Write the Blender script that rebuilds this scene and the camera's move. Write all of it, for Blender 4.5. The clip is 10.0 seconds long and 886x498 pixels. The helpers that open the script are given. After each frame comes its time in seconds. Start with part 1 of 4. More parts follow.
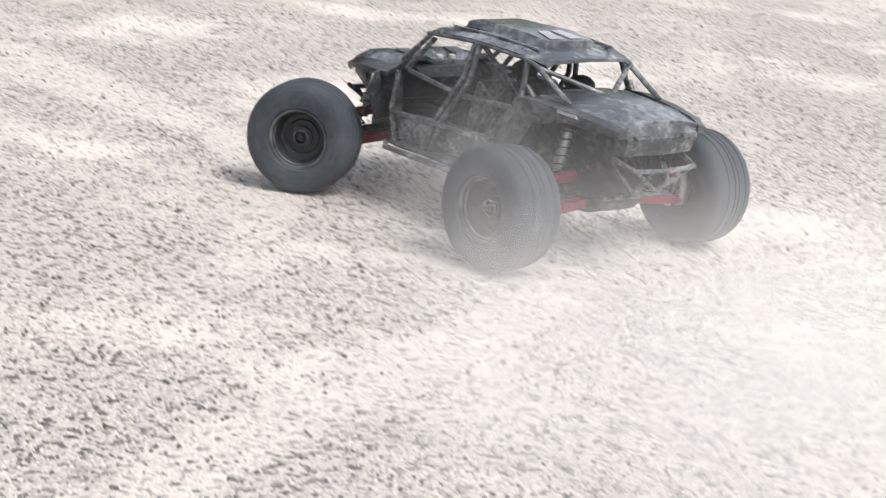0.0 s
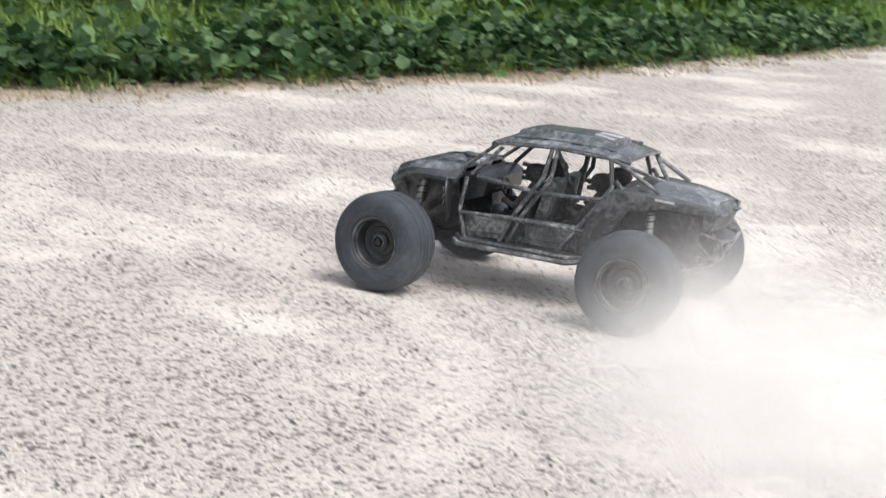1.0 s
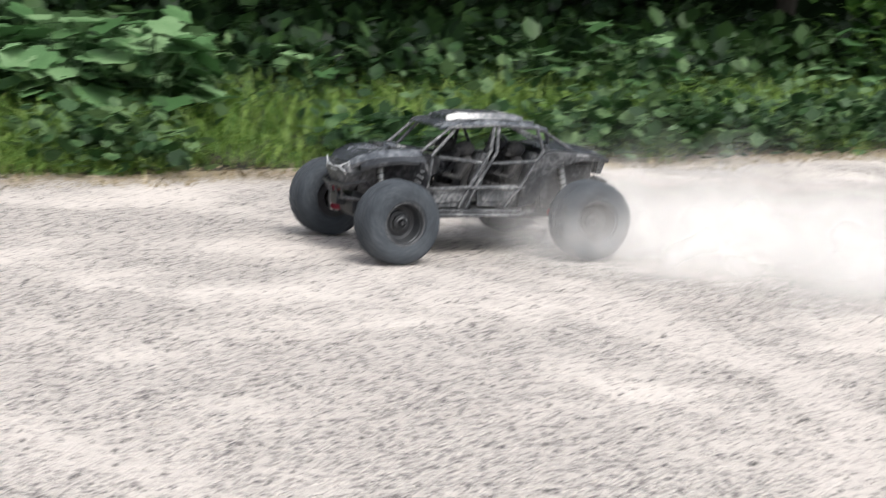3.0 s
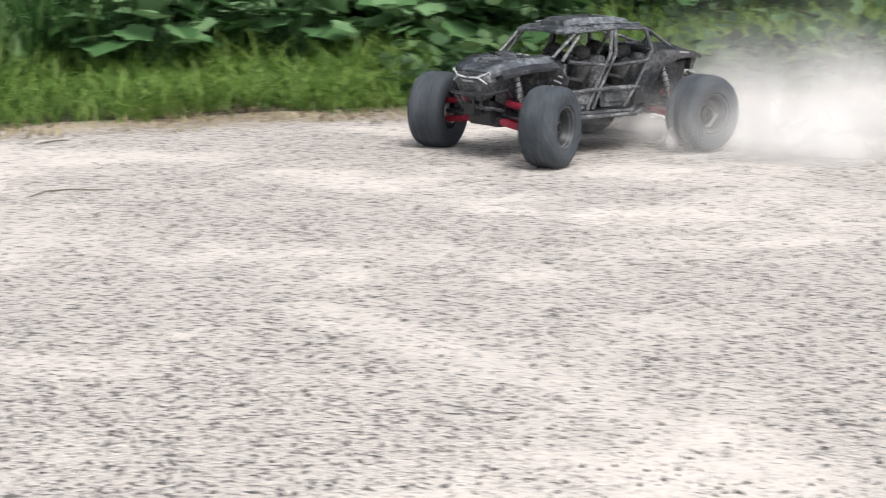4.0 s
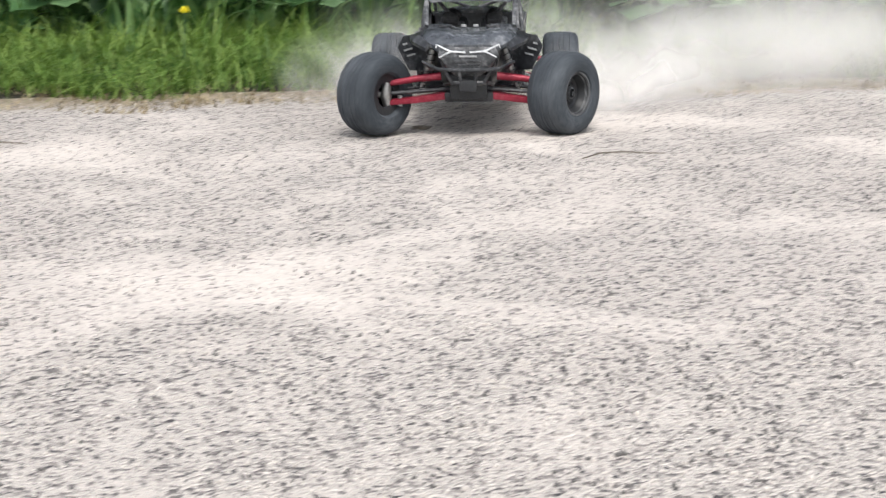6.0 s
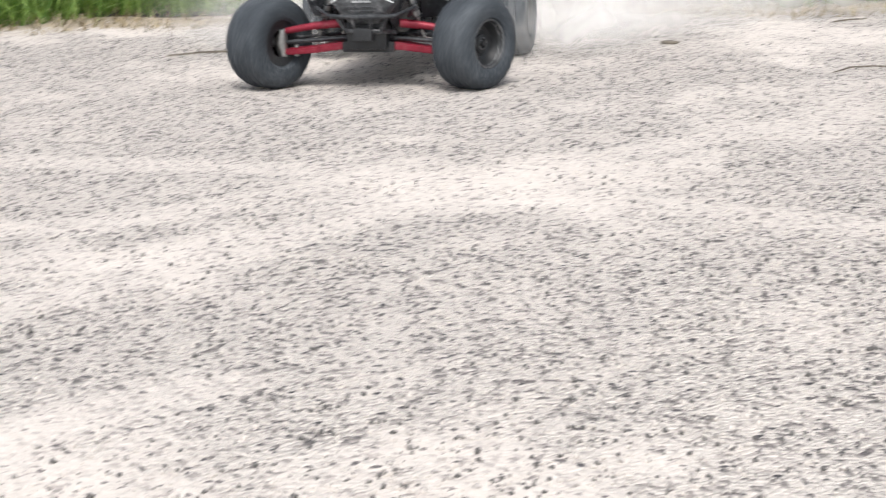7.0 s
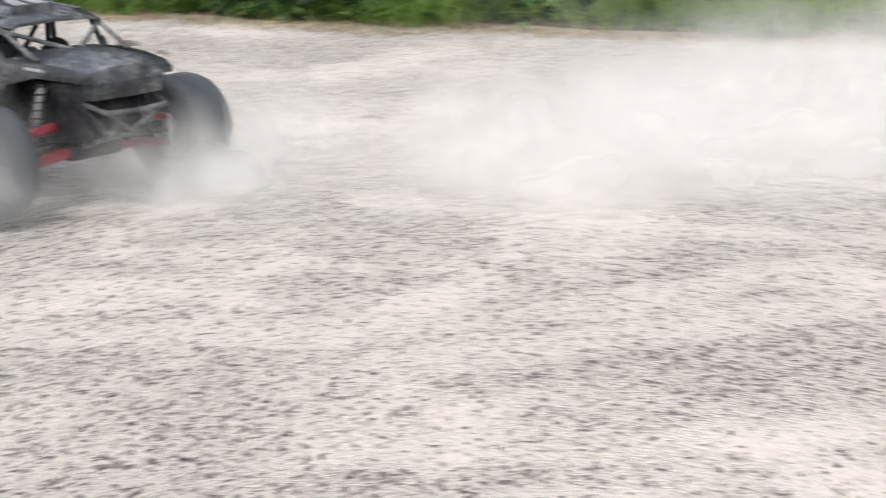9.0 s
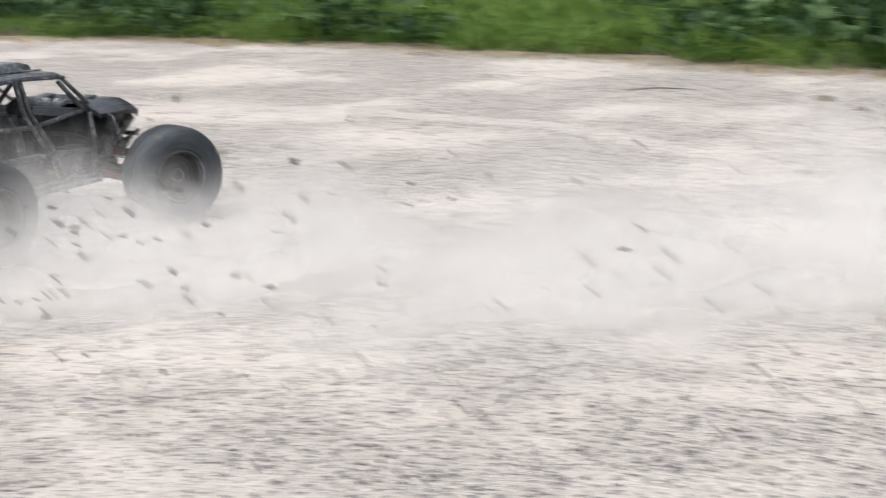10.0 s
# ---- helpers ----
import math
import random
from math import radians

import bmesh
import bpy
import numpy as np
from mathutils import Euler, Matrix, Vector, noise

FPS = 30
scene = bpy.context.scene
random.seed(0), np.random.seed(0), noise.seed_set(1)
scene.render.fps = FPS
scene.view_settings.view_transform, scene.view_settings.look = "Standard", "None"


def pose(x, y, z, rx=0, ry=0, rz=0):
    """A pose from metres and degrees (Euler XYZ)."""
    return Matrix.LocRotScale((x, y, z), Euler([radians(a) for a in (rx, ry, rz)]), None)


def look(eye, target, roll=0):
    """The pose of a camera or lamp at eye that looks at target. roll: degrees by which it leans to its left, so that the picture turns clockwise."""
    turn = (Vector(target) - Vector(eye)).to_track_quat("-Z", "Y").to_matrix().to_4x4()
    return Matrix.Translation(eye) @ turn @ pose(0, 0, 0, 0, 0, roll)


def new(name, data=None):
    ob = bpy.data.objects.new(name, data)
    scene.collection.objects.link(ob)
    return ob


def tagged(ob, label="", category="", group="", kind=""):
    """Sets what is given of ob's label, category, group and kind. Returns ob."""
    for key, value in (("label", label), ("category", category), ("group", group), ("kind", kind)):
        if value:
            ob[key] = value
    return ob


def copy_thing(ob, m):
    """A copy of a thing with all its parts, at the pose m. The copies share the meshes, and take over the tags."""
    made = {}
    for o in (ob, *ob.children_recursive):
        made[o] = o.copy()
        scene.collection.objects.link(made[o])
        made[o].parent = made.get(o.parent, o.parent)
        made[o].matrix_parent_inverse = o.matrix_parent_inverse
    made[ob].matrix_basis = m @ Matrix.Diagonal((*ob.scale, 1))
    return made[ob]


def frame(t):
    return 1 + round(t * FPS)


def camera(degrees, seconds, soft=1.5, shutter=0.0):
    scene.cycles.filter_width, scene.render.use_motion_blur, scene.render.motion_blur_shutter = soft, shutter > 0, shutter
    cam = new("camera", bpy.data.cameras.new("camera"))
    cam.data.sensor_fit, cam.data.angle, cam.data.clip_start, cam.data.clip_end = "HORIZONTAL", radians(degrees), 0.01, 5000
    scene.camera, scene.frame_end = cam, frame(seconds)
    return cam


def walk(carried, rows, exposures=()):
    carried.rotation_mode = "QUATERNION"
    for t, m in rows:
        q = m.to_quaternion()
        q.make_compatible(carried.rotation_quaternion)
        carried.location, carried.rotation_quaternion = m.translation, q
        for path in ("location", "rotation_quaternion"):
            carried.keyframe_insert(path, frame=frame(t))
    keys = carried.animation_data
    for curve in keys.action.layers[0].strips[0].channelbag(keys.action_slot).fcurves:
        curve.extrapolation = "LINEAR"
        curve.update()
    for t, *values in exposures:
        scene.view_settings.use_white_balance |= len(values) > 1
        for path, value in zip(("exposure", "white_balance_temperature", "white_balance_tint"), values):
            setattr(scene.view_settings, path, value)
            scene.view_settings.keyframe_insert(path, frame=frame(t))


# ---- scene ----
# ---- camera ----
def cam_pose(x, y, z, yaw, down, roll):
    """Eye, heading to the left of north, tilt below the horizon and lean, in degrees."""
    return pose(x, y, z, 0, 0, yaw) @ pose(0, 0, 0, 90 - down) @ pose(0, 0, 0, 0, 0, roll)


cam = camera(27.60, 10.0, soft=1.0, shutter=0.5)
scene.cycles.transparent_max_bounces = 32
walk(cam, [
    (0.0, cam_pose(0.000, -0.000, 0.765, 0.12, 15.13, 6.12)),
    (0.5, cam_pose(0.007, 0.086, 0.768, 3.59, 13.29, 5.64)),
    (1.0, cam_pose(0.004, 0.147, 0.800, 7.13, 11.26, 5.09)),
    (1.5, cam_pose(-0.022, 0.231, 0.803, 9.24, 9.43, 5.14)),
    (2.0, cam_pose(-0.052, 0.281, 0.809, 10.98, 8.23, 5.12)),
    (2.2, cam_pose(-0.071, 0.295, 0.811, 11.65, 7.90, 5.24)),
    (3.3, cam_pose(-0.119, 0.296, 0.659, 21.23, 9.71, 1.82)),
    (3.5, cam_pose(-0.139, 0.289, 0.654, 23.42, 10.41, 1.05)),
    (4.0, cam_pose(-0.215, 0.288, 0.644, 28.82, 11.02, 0.22)),
    (4.5, cam_pose(-0.284, 0.273, 0.647, 33.42, 10.75, 0.15)),
    (5.0, cam_pose(-0.325, 0.263, 0.647, 36.94, 10.82, -0.59)),
    (5.5, cam_pose(-0.347, 0.242, 0.647, 40.09, 11.21, -0.19)),
    (5.7, cam_pose(-0.351, 0.231, 0.645, 41.78, 11.50, -0.22)),
    (6.8, cam_pose(-0.315, 0.155, 0.622, 50.49, 13.75, -1.79)),
    (7.0, cam_pose(-0.304, 0.138, 0.619, 52.03, 14.19, -1.52)),
    (7.5, cam_pose(-0.277, 0.104, 0.619, 56.77, 14.81, -1.49)),
    (8.0, cam_pose(-0.259, 0.066, 0.624, 61.56, 14.64, -1.70)),
    (8.5, cam_pose(-0.245, 0.032, 0.635, 66.05, 13.91, -0.78)),
    (8.8, cam_pose(-0.263, 0.020, 0.640, 71.03, 13.11, -1.86)),
    (9.0, cam_pose(-0.273, 0.014, 0.643, 74.86, 13.38, -0.74)),
    (9.3, cam_pose(-0.274, -0.019, 0.653, 79.89, 12.80, -0.37)),
    (9.5, cam_pose(-0.292, -0.053, 0.658, 84.04, 12.43, -1.20)),
    (10.0, cam_pose(-0.308, -0.118, 0.664, 95.41, 11.46, -1.71)),
], exposures=[(0.0, 0.80), (2.2, 0.76), (6.8, 0.76), (8.4, 0.58), (10.0, 0.58)])

# ---- light: bright overcast sky with a broad soft sun ----
world = bpy.data.worlds.new("overcast_sky")
scene.world = world
world.use_nodes = True
wn = world.node_tree.nodes
sky = wn.new("ShaderNodeTexSky")
sky.sky_type = "NISHITA"
sky.sun_disc = False
sky.sun_elevation, sky.sun_rotation = radians(58), radians(129)
sky.air_density, sky.dust_density, sky.ozone_density = 1.0, 3.0, 1.0
desat = wn.new("ShaderNodeHueSaturation")
desat.inputs["Saturation"].default_value = 0.35
world.node_tree.links.new(sky.outputs[0], desat.inputs["Color"])
world.node_tree.links.new(desat.outputs[0], wn["Background"].inputs["Color"])
wn["Background"].inputs["Strength"].default_value = 0.14
sun = new("sun", bpy.data.lights.new("sun", "SUN"))
sun.data.energy, sun.data.angle, sun.data.color = 1.5, radians(25), (1.0, 0.97, 0.93)
sun.matrix_world = look((0, 0, 10), (-2.0, 1.6, 5.9))


# ---- materials ----
def material(name, colors, rough=0.7, metal=0.0, coarse=4.0, fine=60.0, bump=0.2, depth=0.002, spec=0.4,
             island=0.0, through_light=0.0, per_object=0.0):
    """Two scales of noise over two or three colours, fine relief, and a tint that varies from piece to piece."""
    m = bpy.data.materials.new(name)
    m.use_nodes = True
    n, link = m.node_tree.nodes, m.node_tree.links.new
    bsdf = n["Principled BSDF"]
    co = n.new("ShaderNodeTexCoord")
    big, small = n.new("ShaderNodeTexNoise"), n.new("ShaderNodeTexNoise")
    big.inputs["Scale"].default_value, small.inputs["Scale"].default_value = coarse, fine
    small.inputs["Detail"].default_value = 6
    for t in (big, small):
        link(co.outputs["Object"], t.inputs["Vector"])
    add = n.new("ShaderNodeMath")
    add.operation = "MULTIPLY_ADD"
    add.inputs[1].default_value = 0.5
    link(small.outputs[0], add.inputs[0])
    half = n.new("ShaderNodeMath")
    half.operation = "MULTIPLY"
    half.inputs[1].default_value = 0.5
    link(big.outputs[0], half.inputs[0])
    link(half.outputs[0], add.inputs[2])
    source = add
    if island or per_object:
        info = n.new("ShaderNodeNewGeometry") if island else n.new("ShaderNodeObjectInfo")
        k = n.new("ShaderNodeMapRange")
        share = island or per_object
        k.inputs["To Min"].default_value, k.inputs["To Max"].default_value = -share / 2, share / 2
        link(info.outputs["Random Per Island" if island else "Random"], k.inputs["Value"])
        both = n.new("ShaderNodeMath")
        link(add.outputs[0], both.inputs[0])
        link(k.outputs[0], both.inputs[1])
        source = both
    ramp = n.new("ShaderNodeValToRGB")
    el = ramp.color_ramp.elements
    el[0].position, el[1].position = 0.3, 0.7
    el[0].color, el[1].color = (*colors[0], 1), (*colors[-1], 1)
    if len(colors) == 3:
        el.new(0.5).color = (*colors[1], 1)
    link(source.outputs[0], ramp.inputs[0])
    link(ramp.outputs[0], bsdf.inputs["Base Color"])
    bsdf.inputs["Roughness"].default_value, bsdf.inputs["Metallic"].default_value = rough, metal
    bsdf.inputs["Specular IOR Level"].default_value = spec
    b = n.new("ShaderNodeBump")
    b.inputs["Strength"].default_value, b.inputs["Distance"].default_value = bump, depth
    link(small.outputs[0], b.inputs["Height"])
    link(b.outputs[0], bsdf.inputs["Normal"])
    if through_light:
        tr, mix = n.new("ShaderNodeBsdfTranslucent"), n.new("ShaderNodeMixShader")
        link(ramp.outputs[0], tr.inputs["Color"])
        mix.inputs[0].default_value = through_light
        link(bsdf.outputs[0], mix.inputs[1])
        link(tr.outputs[0], mix.inputs[2])
        link(mix.outputs[0], n["Material Output"].inputs["Surface"])
    return m


def gravel_material():
    """Crushed limestone bound in pale dust: cells of stone at two sizes, dusty bare patches and curved wheel marks."""
    m = bpy.data.materials.new("gravel")
    m.use_nodes = True
    n, link = m.node_tree.nodes, m.node_tree.links.new
    bsdf = n["Principled BSDF"]
    co = n.new("ShaderNodeTexCoord")

    def node(kind, **values):
        k = n.new(kind)
        for key, v in values.items():
            k.inputs[key].default_value = v
        return k

    def maths(op, a, b):
        k = n.new("ShaderNodeMath")
        k.operation = op
        for i, v in enumerate((a, b)):
            if isinstance(v, (int, float)):
                k.inputs[i].default_value = v
            else:
                link(v, k.inputs[i])
        return k.outputs[0]

    def ranged(v, a, b, c=0.0, d=1.0):
        k = node("ShaderNodeMapRange", **{"From Min": a, "From Max": b, "To Min": c, "To Max": d})
        k.interpolation_type = "SMOOTHSTEP"
        link(v, k.inputs["Value"])
        return k.outputs[0]

    P = co.outputs["Object"]
    warp = node("ShaderNodeTexNoise", Scale=30.0)
    link(P, warp.inputs["Vector"])
    mixv = n.new("ShaderNodeVectorMath")
    mixv.operation = "MULTIPLY_ADD"
    mixv.inputs[1].default_value = (0.012, 0.012, 0.012)
    link(warp.outputs["Color"], mixv.inputs[0])
    link(P, mixv.inputs[2])
    cell, grit = node("ShaderNodeTexVoronoi", Scale=140.0), node("ShaderNodeTexVoronoi", Scale=300.0)
    link(mixv.outputs[0], cell.inputs["Vector"])
    link(mixv.outputs[0], grit.inputs["Vector"])
    patch, broad = node("ShaderNodeTexNoise", Scale=1.7, Detail=5.0), node("ShaderNodeTexNoise", Scale=9.0, Detail=4.0)
    link(P, patch.inputs["Vector"])
    link(P, broad.inputs["Vector"])
    swept = n.new("ShaderNodeAttribute")
    swept.attribute_name = "swept"
    marks = ranged(maths("ADD", swept.outputs["Fac"], maths("MULTIPLY", maths("SUBTRACT", broad.outputs[0], 0.5), 0.5)), 0.25, 0.7)
    bare = ranged(maths("ADD", patch.outputs[0], maths("MULTIPLY", broad.outputs[0], 0.35)), 0.62, 0.88)
    dusty = maths("MAXIMUM", bare, maths("MULTIPLY", marks, 0.5))
    # stone colours: a pale field with scattered dark chips, fewer where dust has settled
    edge = n.new("ShaderNodeAttribute")
    edge.attribute_name = "earth"
    sepc = n.new("ShaderNodeSeparateColor")
    link(cell.outputs["Color"], sepc.inputs[0])
    ramp = n.new("ShaderNodeValToRGB")
    el = ramp.color_ramp.elements
    el[0].position, el[0].color = 0.0, (0.06, 0.06, 0.064, 1)
    el[1].position, el[1].color = 1.0, (0.64, 0.59, 0.545, 1)
    for at, c in ((0.10, (0.155, 0.140, 0.137)), (0.20, (0.385, 0.352, 0.332)), (0.28, (0.51, 0.475, 0.44)), (0.8, (0.58, 0.54, 0.50))):
        el.new(at).color = (*c, 1)
    link(maths("ADD", sepc.outputs[0], maths("MULTIPLY", maths("SUBTRACT", dusty, 0.42), 0.12)), ramp.inputs[0])
    # Cell borders darkened in colour as the shadowed gaps between stones.
    shadow_gap = ranged(cell.outputs["Distance"], 0.5, 0.9)
    dark = n.new("ShaderNodeMix")
    dark.data_type = "RGBA"
    link(maths("MULTIPLY", shadow_gap, maths("SUBTRACT", 0.42, maths("MULTIPLY", dusty, 0.25))), dark.inputs[0])
    link(ramp.outputs[0], dark.inputs[6])
    dark.inputs[7].default_value = (0.13, 0.12, 0.115, 1)
    dust = n.new("ShaderNodeMix")
    dust.data_type = "RGBA"
    speck = ranged(sepc.outputs[1], 0.05, 0.5)
    link(maths("MULTIPLY", maths("ADD", 0.16, maths("MULTIPLY", dusty, 0.5)), speck), dust.inputs[0])
    link(dark.outputs[2], dust.inputs[6])
    dust.inputs[7].default_value = (0.60, 0.545, 0.50, 1)
    soiled = n.new("ShaderNodeMix")
    soiled.data_type = "RGBA"
    link(maths("MULTIPLY", ranged(maths("ADD", edge.outputs["Fac"], maths("SUBTRACT", broad.outputs[0], 0.5)), 0.2, 0.9), 0.75), soiled.inputs[0])
    link(dust.outputs[2], soiled.inputs[6])
    soiled.inputs[7].default_value = (0.27, 0.215, 0.14, 1)
    link(soiled.outputs[2], bsdf.inputs["Base Color"])
    bsdf.inputs["Roughness"].default_value = 0.95
    bsdf.inputs["Specular IOR Level"].default_value = 0.2
    relief = maths("ADD", maths("MULTIPLY", cell.outputs["Distance"], -1.0), maths("MULTIPLY", grit.outputs["Distance"], -0.4))
    relief = maths("MULTIPLY", relief, maths("SUBTRACT", 1.15, dusty))
    b = node("ShaderNodeBump", Strength=0.9, Distance=0.006)
    link(relief, b.inputs["Height"])
    link(b.outputs[0], bsdf.inputs["Normal"])
    return m


def dust_material():
    """Airborne limestone dust: pale, scattering, half open to what lies behind."""
    m = bpy.data.materials.new("airborne_dust")
    m.use_nodes = True
    n, link = m.node_tree.nodes, m.node_tree.links.new
    n.remove(n["Principled BSDF"])
    d, t, tr = n.new("ShaderNodeBsdfDiffuse"), n.new("ShaderNodeBsdfTranslucent"), n.new("ShaderNodeBsdfTransparent")
    d.inputs[0].default_value = t.inputs[0].default_value = (0.82, 0.807, 0.793, 1)
    a, b = n.new("ShaderNodeMixShader"), n.new("ShaderNodeMixShader")
    a.inputs[0].default_value = 0.48
    thick, core = n.new("ShaderNodeAttribute"), n.new("ShaderNodeMath")
    thick.attribute_name = "thickness"
    core.operation = "POWER"
    core.inputs[1].default_value = 1.0
    strength = n.new("ShaderNodeMath")
    strength.operation = "MULTIPLY"
    strength.inputs[1].default_value = 0.9
    link(thick.outputs["Fac"], core.inputs[0])
    link(core.outputs[0], strength.inputs[0])
    co, wisp, fray = n.new("ShaderNodeTexCoord"), n.new("ShaderNodeTexNoise"), n.new("ShaderNodeMapRange")
    wisp.inputs["Scale"].default_value, wisp.inputs["Detail"].default_value = 7.0, 5.0
    fray.inputs["From Min"].default_value, fray.inputs["From Max"].default_value = 0.30, 0.66
    fray.inputs["To Min"].default_value, fray.inputs["To Max"].default_value = 0.42, 1.0
    link(co.outputs["Object"], wisp.inputs["Vector"])
    link(wisp.outputs[0], fray.inputs["Value"])
    frayed = n.new("ShaderNodeMath")
    frayed.operation = "MULTIPLY"
    link(strength.outputs[0], frayed.inputs[0])
    link(fray.outputs[0], frayed.inputs[1])
    link(frayed.outputs[0], b.inputs[0])
    link(d.outputs[0], a.inputs[1])
    link(t.outputs[0], a.inputs[2])
    link(tr.outputs[0], b.inputs[1])
    link(a.outputs[0], b.inputs[2])
    link(b.outputs[0], n["Material Output"].inputs["Surface"])
    return m


GRAVEL = gravel_material()
DUST = dust_material()
STONE = material("stone", [(0.11, 0.105, 0.10), (0.43, 0.40, 0.375), (0.60, 0.555, 0.51)], 0.9, coarse=8, fine=250, island=0.8, bump=0.3)
CHIP = material("flung_stone", [(0.05, 0.048, 0.045), (0.14, 0.13, 0.12), (0.30, 0.28, 0.25)], 0.9, coarse=8, fine=250, island=0.8, bump=0.3)
# Soil colour lowered to near black to back the shade under plants.
SHADED_SOIL = material("soil", [(0.012, 0.011, 0.007), (0.032, 0.028, 0.018)], 1.0, coarse=3, fine=40, bump=0.8, depth=0.01)
BLACK = material("black_plastic", [(0.008, 0.009, 0.011), (0.027, 0.029, 0.033), (0.14, 0.143, 0.148)], 0.3, coarse=12, fine=90, bump=0.08)
DUSTY = material("dusty_plastic", [(0.013, 0.0142, 0.016), (0.072, 0.076, 0.081), (0.30, 0.303, 0.307)], 0.42, coarse=22, fine=120, bump=0.15)
GLOSS = material("painted_roof", [(0.014, 0.017, 0.022), (0.062, 0.069, 0.079), (0.24, 0.25, 0.262)], 0.22, coarse=10, fine=70, bump=0.04, spec=0.9)
RUBBER = material("rubber", [(0.020, 0.025, 0.031), (0.038, 0.046, 0.055), (0.082, 0.092, 0.103)], 0.8, coarse=12, fine=160, bump=0.3)
RIM = material("rim_plastic", [(0.010, 0.011, 0.013), (0.034, 0.036, 0.039)], 0.45, coarse=20, fine=150)
RED = material("red_anodised", [(0.16, 0.010, 0.022), (0.24, 0.017, 0.036), (0.31, 0.075, 0.09)], 0.42, metal=0.25, coarse=16, fine=120)
STEEL = material("steel", [(0.25, 0.25, 0.25), (0.45, 0.45, 0.44)], 0.4, metal=0.9, coarse=16, fine=160)
PALE = material("pale_print", [(0.22, 0.23, 0.24), (0.42, 0.42, 0.42)], 0.5, coarse=16, fine=120)
LENS = material("headlight_lens", [(0.50, 0.52, 0.54), (0.74, 0.75, 0.76)], 0.15, coarse=16, fine=120, bump=0.02)
CLOTH = material("doll_suit", [(0.012, 0.012, 0.014), (0.03, 0.03, 0.031), (0.08, 0.078, 0.075)], 0.9, coarse=20, fine=150)
GRASS = material("grass_blade", [(0.065, 0.14, 0.024), (0.14, 0.25, 0.045), (0.26, 0.37, 0.09)], 0.55, coarse=0.8, fine=12, island=0.5, through_light=0.3, bump=0.05)
REED = material("reed_leaf", [(0.05, 0.125, 0.038), (0.11, 0.23, 0.07), (0.27, 0.42, 0.18)], 0.45, coarse=0.8, fine=12, island=0.75, through_light=0.3, bump=0.05)
WEED = material("weed_leaf", [(0.05, 0.125, 0.04), (0.10, 0.21, 0.08), (0.19, 0.31, 0.15)], 0.6, coarse=1.5, fine=50, per_object=0.5, through_light=0.25, bump=0.15)
HERB = material("herb_leaf", [(0.014, 0.042, 0.012), (0.034, 0.085, 0.026), (0.12, 0.20, 0.08)], 0.6, coarse=1.5, fine=40, island=0.5, through_light=0.25, bump=0.1)
# Greens taken darker to carry the shade under the trees.
SHADE_LEAF = material("shade_darkened_leaf", [(0.009, 0.027, 0.009), (0.018, 0.048, 0.013), (0.04, 0.088, 0.023)], 0.55, coarse=1.2, fine=30, island=0.5, through_light=0.2, bump=0.1)
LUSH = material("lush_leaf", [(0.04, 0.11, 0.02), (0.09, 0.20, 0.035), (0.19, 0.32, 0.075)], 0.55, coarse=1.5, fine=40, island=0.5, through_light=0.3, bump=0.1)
TWIG = material("dead_wood", [(0.07, 0.058, 0.045), (0.14, 0.12, 0.095), (0.22, 0.19, 0.155)], 0.95, coarse=10, fine=90, bump=0.6, depth=0.002)
BARK = material("bark", [(0.012, 0.011, 0.009), (0.03, 0.027, 0.022)], 0.95, coarse=6, fine=60, bump=0.8, depth=0.006)
STRAW = material("dry_litter", [(0.16, 0.12, 0.06), (0.30, 0.24, 0.14), (0.40, 0.34, 0.22)], 0.9, coarse=3, fine=60, island=0.5)
# Near-black greens stand in for the shade deep in the wood.
WOODS_SHADE = material("painted_woods_shade", [(0.004, 0.008, 0.004), (0.010, 0.020, 0.008)], 1.0, coarse=1.5, fine=9, bump=1.0, depth=0.1, spec=0.0)
PETAL = material("yellow_petal", [(0.82, 0.74, 0.04), (0.90, 0.84, 0.08)], 0.6, coarse=30, fine=120, through_light=0.3)


# ---- mesh helpers ----
def mesh_of(name, bm, mat_, smooth=True):
    bmesh.ops.recalc_face_normals(bm, faces=bm.faces)
    me = bpy.data.meshes.new(name)
    bm.to_mesh(me)
    bm.free()
    me.materials.append(mat_)
    if smooth:
        me.polygons.foreach_set("use_smooth", [True] * len(me.polygons))
        me.set_sharp_from_angle(angle=radians(38))
    return me


def part(name, bm, mat_, parent, label="", smooth=True):
    ob = new(name, bm if isinstance(bm, bpy.types.Mesh) else mesh_of(name, bm, mat_, smooth))
    ob.parent = parent
    return tagged(ob, label)


def tube(path, r, sides=8, bm=None):
    """A round bar along a path, bent at its points."""
    bm = bm or bmesh.new()
    pts = [Vector(p) for p in path]
    rings = []
    for i, p in enumerate(pts):
        d = (pts[min(i + 1, len(pts) - 1)] - pts[max(i - 1, 0)]).normalized()
        u = d.orthogonal().normalized() if not rings else (u - d * u.dot(d)).normalized()
        v = d.cross(u)
        rr = r[i] if isinstance(r, (list, tuple)) else r
        rings.append([bm.verts.new(p + (u * math.cos(a) + v * math.sin(a)) * rr) for a in [k * math.tau / sides for k in range(sides)]])
    for a, b in zip(rings, rings[1:]):
        for k in range(sides):
            bm.faces.new((a[k], a[(k + 1) % sides], b[(k + 1) % sides], b[k]))
    bm.faces.new(rings[0][::-1])
    bm.faces.new(rings[-1])
    return bm


